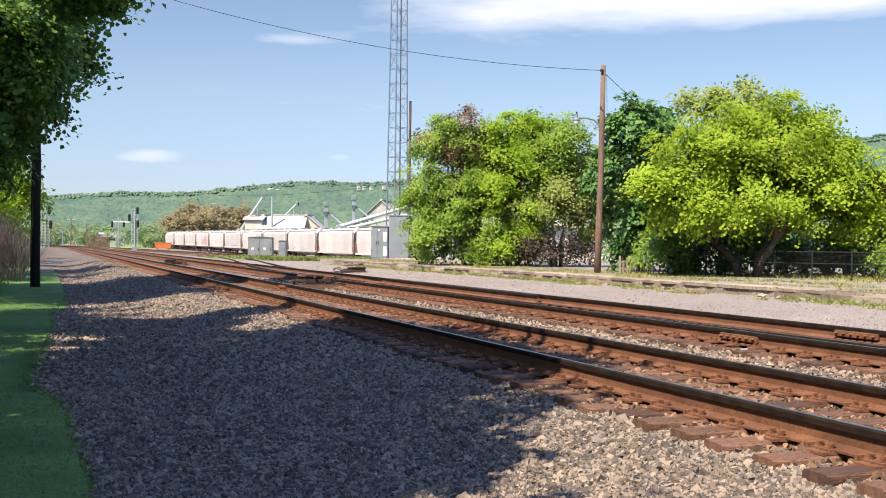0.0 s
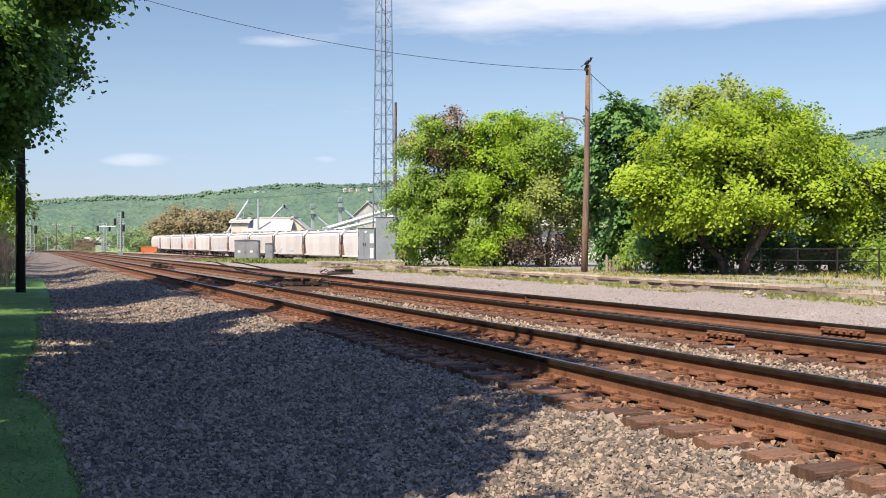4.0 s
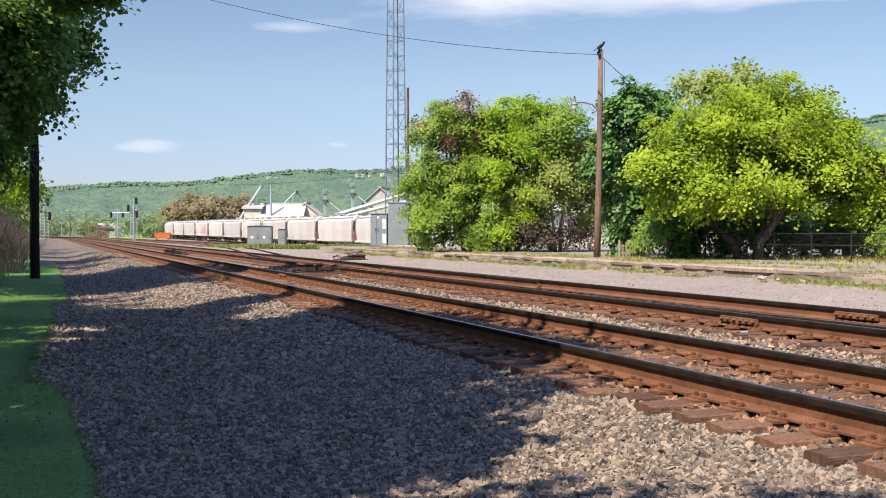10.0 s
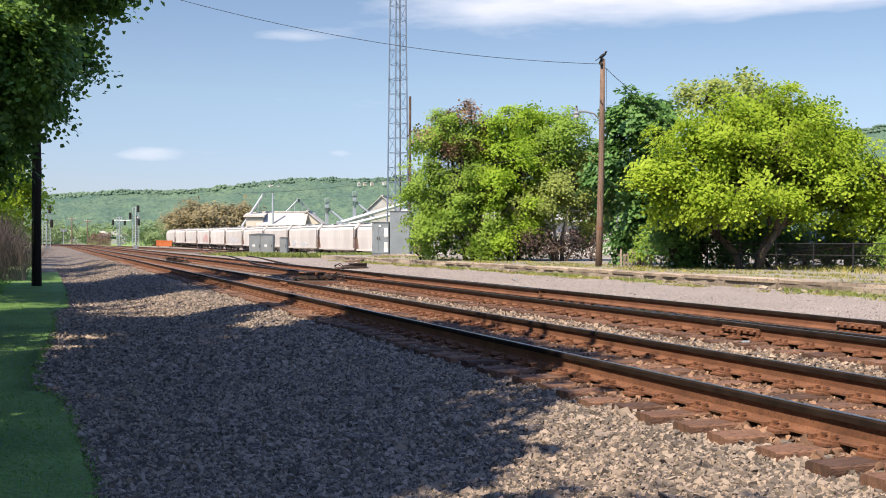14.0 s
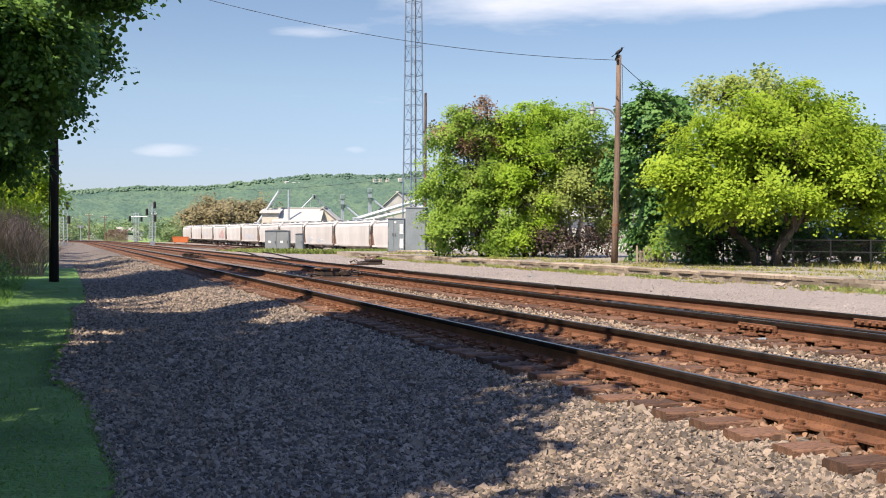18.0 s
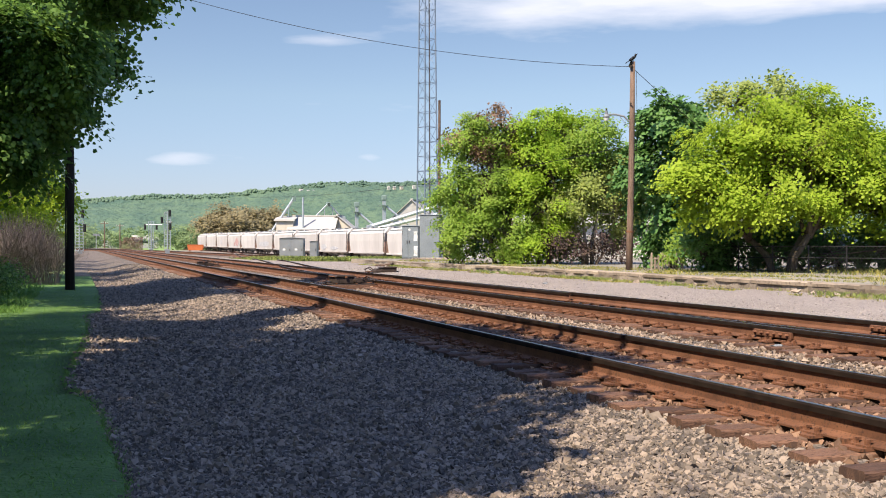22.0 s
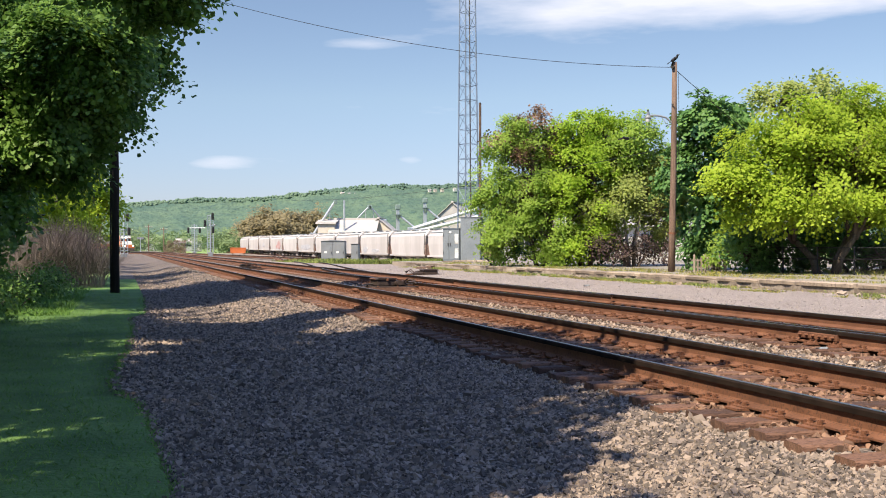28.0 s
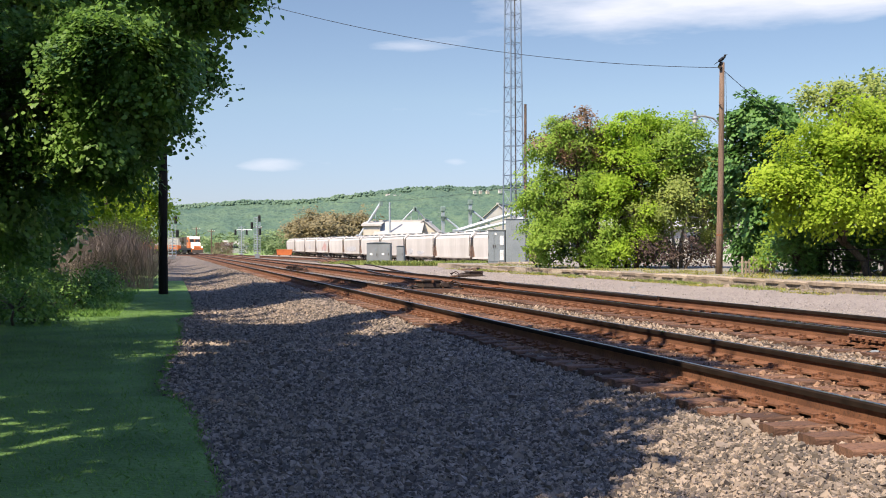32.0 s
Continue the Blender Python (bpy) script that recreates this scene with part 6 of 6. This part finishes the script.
stones("crib_stones", 8.4, 10.8, 8, 45, 11000, 0.023, "rust_stone", 75, "rust-stained ballast stones between the ties", 0.006, 1.4)
stones("road_pebbles", 11.2, 16.4, 12, 60, 5000, 0.012, "road_stone", 76, "small stones on the gravel strip", 0.03, 1.3)


# ---- hills and far woods ----
def ridge(name, az, dist, heights, depth, base, seed, label):
    """A wooded hill as an uneven sheet that climbs from its foot to its ridge. az: degrees to the right of the tracks."""
    n = 620
    vs, fs, rows = [], [], 44
    for j in range(rows + 4):
        for i in range(n):
            u = i / (n - 1)
            a = radians(az[0] + (az[1] - az[0]) * u)
            h = float(np.interp(math.degrees(a), *heights))
            k = min(1.0, j / rows)
            back = max(0, j - rows)
            d = dist * (1 - depth * (1 - k)) + back * 60
            z = base + (h - base) * (k ** 0.8) - back * 20
            z += 9 * k * noise.noise((u * 10, k * 3, seed)) + 3.0 * noise.noise((u * 90, k * 16, seed + 3)) * (0.4 + k)
            vs.append((d * math.sin(a), d * math.cos(a), z))
    for j in range(rows + 3):
        for i in range(n - 1):
            fs.append((j * n + i, j * n + i + 1, (j + 1) * n + i + 1, (j + 1) * n + i))
    return tagged(put(name, mesh_of(vs, fs, "hazed_forest", True)), label, "hill", kind="structure")


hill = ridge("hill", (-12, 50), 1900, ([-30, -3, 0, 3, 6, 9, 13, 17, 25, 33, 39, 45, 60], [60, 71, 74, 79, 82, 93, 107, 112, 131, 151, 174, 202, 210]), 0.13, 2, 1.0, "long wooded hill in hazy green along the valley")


def hill_woods(n, seed):
    """Rounded tree crowns standing close together along the top of the hill."""
    r = np.random.default_rng(seed)
    b = bmesh.new()
    bmesh.ops.create_icosphere(b, subdivisions=1, radius=1)
    v = np.array([q.co[:] for q in b.verts])
    f = np.array([[q.index for q in p.verts] for p in b.faces])
    b.free()
    d, o = hill.data, []
    co = np.empty(len(d.vertices) * 3, dtype=np.float32)
    d.vertices.foreach_get("co", co)
    co = co.reshape(-1, 3)[: 620 * 45]
    k = (42 + r.random(n) * 3).astype(int) * 620 + r.integers(0, 619, n)
    base = co[k] + r.normal(0, 3, (n, 3)) * np.array((1, 1, 0.2))
    s = r.uniform(1.3, 3.0, (n, 1, 1)) * r.uniform(0.75, 1.25, (n, 12, 1))
    vs = base[:, None, :] + v[None] * s * np.array((1.1, 1.1, 1.0)) - np.array((0, 0, 0.9))
    fs = f[None] + (np.arange(n) * 12)[:, None, None]
    me = tris(vs.reshape(-1, 3), fs.reshape(-1, 3), "hazed_crown")
    me.shade_smooth()
    return tagged(put("hill_trees", me), "hazy green tree crowns along the top of the hill", "woods", kind="stuff")


hill_woods(6000, 84)


def far_woods(name, az0, az1, d0, d1, h, n, seed, label, leaf, fine=0.09, per=11):
    r = np.random.default_rng(seed)
    a, d = np.radians(r.uniform(az0, az1, n)), r.uniform(d0, d1, n)
    lobes = [(dd * math.sin(aa), dd * math.cos(aa), h * 0.5, h * r.uniform(0.4, 0.7), h * 0.6, h * r.uniform(0.4, 0.6), 40) for aa, dd in zip(a, d)]
    cs, ps, ns = clumps(r, lobes, h * 0.10, per)
    return tagged(put(name, soup(leaf_verts(r, ps, ns, h * fine, DIAMOND), 4, leaf)), label, "woods", kind="stuff")


far_woods("valley_trees", -3, 8, 380, 700, 9, 70, 81, "far light green trees along the valley floor", "leaf_far")
far_woods("valley_trees", -6, 20, 800, 1000, 14, 80, 83, "far green woods at the hill's foot", "leaf_far")
far_woods("valley_trees", 4.9, 6.8, 372, 395, 8, 14, 85, "fresh green trees beside the brown wood", "leaf_far", 0.07, 20)
far_woods("brown_trees", 6.6, 9.7, 340, 365, 12.5, 40, 82, "brown-green trees behind the hopper cars", "leaf_far_brown", 0.08, 26)


# ---- train on the second main track ----
def loco():
    L = 22.0
    t = thing("locomotive", pose(0, 0, 0), "orange and black diesel locomotive with a white-trimmed cab and lit headlights", "locomotive", "moving train")
    part("frame", box(-1.5, 1.5, -L / 2, L / 2, 1.05, 1.5, 0.04), "black", t)
    part("long_hood", box(-0.95, 0.95, -3.0, L / 2 - 0.8, 1.5, 4.35, 0.12), "dark_metal", t, "dark hood")
    part("radiator", box(-1.45, 1.45, L / 2 - 5.5, L / 2 - 1.2, 3.3, 4.55, 0.15), "dark_metal", t)
    cab = part("cab", box(-1.5, 1.5, -6.6, -3.0, 1.5, 4.45, 0.14), "orange", t, "orange cab")
    part("cab_roof", box(-1.45, 1.45, -6.7, -2.9, 4.45, 4.65, 0.08), "cab_white", cab)
    part("brow", box(-1.4, 1.4, -6.68, -6.58, 3.95, 4.45, 0.03), "cab_white", cab)
    for x in (-0.72, 0.72):
        part("windscreen", box(x - 0.55, x + 0.55, -6.66, -6.58, 3.15, 3.85, 0.03), "glass", cab)
    for s in (-1, 1):
        part("side_window", box(s * 1.5 - 0.03, s * 1.5 + 0.03, -5.8, -3.8, 3.1, 3.8, 0.02), "glass", cab)
        part("handrail", rod((s * 1.45, -10.6, 2.4), (s * 1.45, L / 2 - 0.5, 2.4), 0.03, sides=6), "cab_white", t)
    nose = part("nose", prism([(-10.0, 1.5), (-6.5, 1.5), (-6.5, 3.1), (-9.4, 3.0), (-9.9, 2.6)], 0, -1.0, 1.0), "cab_white", t, "white nose")
    part("nose_band", box(-1.02, 1.02, -10.05, -9.5, 1.5, 2.1, 0.03), "orange", nose)
    part("snow_plow", prism([(-11.3, 0.25), (-10.9, 0.25), (-10.9, 1.1), (-11.1, 1.1)], 0, -1.4, 1.4), "dark_metal", t)
    part("front_step", box(-1.5, 1.5, -L / 2 - 0.03, -L / 2 + 0.2, 0.5, 1.6, 0.03), "orange", t)
    for x, z in ((-0.18, 4.2), (0.18, 4.2)):
        part("headlight", rod((x, -6.74, z), (x, -6.66, z), 0.14, sides=12), "headlight", t)
    for x in (-1.1, 1.1):
        part("ditch_light", rod((x, -L / 2 - 0.08, 1.75), (x, -L / 2, 1.75), 0.16, sides=12), "headlight", t)
    part("fuel_tank", box(-1.35, 1.35, -2.8, 3.0, 0.3, 1.05, 0.15), "black", t)
    part("horn", box(-0.3, 0.3, -4.6, -4.2, 4.65, 4.85, 0.04), "dark_metal", t)
    for y in (-7.6, -5.8, 5.8, 7.6):
        truck(t, y, 0.5)
    return t


def rail_car(body, label, high, name="freight_car", skirt=""):
    L = 17.0
    t = thing(name, pose(0, 0, 0), label, "freight car", "moving train")
    part("frame", box(-1.4, 1.4, -L / 2 + 0.3, L / 2 - 0.3, 0.95, 1.25, 0.03), "black", t)
    part("body", box(-1.5, 1.5, -L / 2 + 0.4, L / 2 - 0.4, 1.25, high, 0.05), body, t)
    if skirt:
        part("lower_panel", box(-1.54, 1.54, -L / 2 + 0.36, L / 2 - 0.36, 1.0, 2.5, 0.02), skirt, t)
    part("roof", box(-1.55, 1.55, -L / 2 + 0.35, L / 2 - 0.35, high, high + 0.08, 0.02), "roof_grey", t)
    for k in range(10):
        y = -L / 2 + 1.2 + (L - 2.4) * k / 9
        for s in (-1, 1):
            part("rib", box(s * 1.52 - 0.03, s * 1.52 + 0.03, y - 0.06, y + 0.06, 1.3, high - 0.05), body, t)
    for s in (-1, 1):
        part("coupler", box(-0.15, 0.15, s * L / 2 - 0.4, s * L / 2 + 0.3, 0.75, 0.98, 0.03), "dark_metal", t)
        truck(t, s * (L / 2 - 2.2))
    return t


TRAIN = [(loco(), 11.0), (rail_car("roof_grey", "grey car with orange lower sides in the moving train", 4.4, skirt="orange"), 31.0), (rail_car("roof_grey", "grey car with orange lower sides in the moving train", 4.4, skirt="orange"), 48.5), (rail_car("orange", "orange boxcar in the moving train", 3.6), 66.0), (rail_car("white_car", "white boxcar in the moving train", 4.4), 83.5), (rail_car("orange", "orange boxcar in the moving train", 3.6), 101.0)]


def track_point(s):
    """A point of the second track's centre line s metres past the bend's start, and its turn."""
    if s < 0:
        return X2, BEND + s, 0.0
    a = s / RADIUS
    return X2 - RADIUS * (1 - math.cos(a)), BEND + RADIUS * math.sin(a), math.degrees(a)


# ---- birds ----
def bird(label, k):
    """A bird that looks along -y, of two wings that beat on the body."""
    t = thing("crow" if k > 0.8 else "small_bird", pose(0, 0, 0), label, "bird", "birds")
    b = bmesh.new()
    bmesh.ops.create_uvsphere(b, u_segments=12, v_segments=8, radius=1.0)
    for v in b.verts:
        v.co = (v.co.x * 0.075 * k, v.co.y * 0.20 * k, v.co.z * 0.075 * k)
    part("body", b, "crow", t, smooth=True)
    b = bmesh.new()
    bmesh.ops.create_uvsphere(b, u_segments=10, v_segments=7, radius=0.055 * k)
    for v in b.verts:
        v.co += Vector((0, -0.20 * k, 0.045 * k))
    part("head", b, "crow", t, smooth=True)
    part("beak", rod((0, -0.24 * k, 0.04 * k), (0, -0.32 * k, 0.03 * k), 0.018 * k, 0.004 * k, 6), "crow", t)
    part("tail", prism([(-0.03 * k, 0.15 * k), (0.03 * k, 0.15 * k), (0.075 * k, 0.38 * k), (-0.075 * k, 0.38 * k)], 2, -0.006 * k, 0.012 * k), "crow", t)
    wings = []
    for s in (-1, 1):
        o = [(0, -0.10 * k), (s * 0.20 * k, -0.15 * k), (s * 0.46 * k, -0.02 * k), (s * 0.44 * k, 0.07 * k), (s * 0.25 * k, 0.12 * k), (0, 0.12 * k)]
        wings.append((s, part("wing", prism(o, 2, -0.008 * k, 0.008 * k), "crow", t)))
    for s in (-1, 1):
        part("leg", rod((s * 0.03 * k, 0.02 * k, -0.05 * k), (s * 0.03 * k, 0.03 * k, -0.13 * k), 0.008 * k, sides=5), "crow", t)
    return t, wings


crow, crow_wings = bird("black crow that lands on the utility pole", 0.81)
swift, swift_wings = bird("small dark bird flying past", 0.55)

POLE_TOP = (19.1, 36.77, 8.36)
# seconds, place, turn
CROW = [
    (0.0, (-4.19, 40.11, 4.86, 0, 0, 88)),
    (0.7, (1.86, 39.86, 4.44, 0, 0, 88)),
    (0.9, (3.59, 39.79, 4.32, 0, 0, 88)),
    (1.1, (5.22, 39.73, 4.29, 0, 0, 91)),
    (1.4, (7.74, 39.84, 4.61, 0, 0, 91)),
    (1.6, (9.22, 39.81, 4.73, 0, 0, 90)),
    (1.8, (10.62, 39.82, 4.87, 0, 0, 102)),
    (2.0, (11.93, 40.40, 5.16, 0, 0, 95)),
    (2.5, (14.44, 40.13, 5.68, 0, 0, 71)),
    (3.0, (16.81, 38.73, 6.64, 0, 0, 55)),
    (3.4, (18.53, 37.26, 7.85, 0, 0, 49)),
    (3.7, (19.10, 36.77, 8.33, -35, 0, 60)),
    (32.0, (19.10, 36.77, 8.33, -35, 0, 60)),
]
SWIFT = [
    (0.0, (21.2, 32.0, 4.30, 0, 0, -62)),
    (27.3, (21.2, 32.0, 4.30, 0, 0, -62)),
    (28.4, (5.75, 23.32, 4.76, 0, 0, -62)),
    (28.5, (4.43, 22.66, 4.88, 0, 0, -62)),
    (28.6, (3.17, 21.97, 4.95, 0, 0, -62)),
    (28.8, (0.59, 20.62, 5.13, 0, 0, -62)),
    (29.5, (-5.88, 17.25, 4.59, 0, 0, -62)),
    (32.0, (-5.88, 17.25, 4.59, 0, 0, -62)),
]


def beat(wings, flights, hz):
    """Wings beat while the bird flies, and lie folded back along the body while it sits."""
    for s, w in wings:
        rows, last = [], -1.0
        for t0, t1, flying in flights:
            if not flying:
                for t in (t0, t1):
                    rows.append((t, pose(s * 0.03, -0.04, 0.03, 0, s * 30, s * 72)))
            else:
                n = int((t1 - t0) * hz * 2)
                for i in range(1, n):
                    rows.append((t0 + (t1 - t0) * i / n, pose(s * 0.04, 0, 0.03, 0, -s * (38 if i % 2 else -28), 0)))
        walk(w, rows)


def motions():
    for car, back in TRAIN:
        walk(car, [(float(t), pose(*(lambda p: (p[0], p[1], RH + 0.02, 0, 0, p[2]))(track_point(TRAIN_AT32 + 8.0 * (32 - t) + back)))) for t in range(0, 33, 2)])
    walk(crow, [(t, pose(*p)) for t, p in CROW])
    beat(crow_wings, ((0.0, 3.5, True), (3.6, 32.0, False)), 3.2)
    walk(swift, [(t, pose(*p)) for t, p in SWIFT])
    beat(swift_wings, ((0.0, 27.4, False), (27.6, 29.4, True), (29.6, 32.0, False)), 5.0)


TRAIN_AT32 = 50.0
motions()
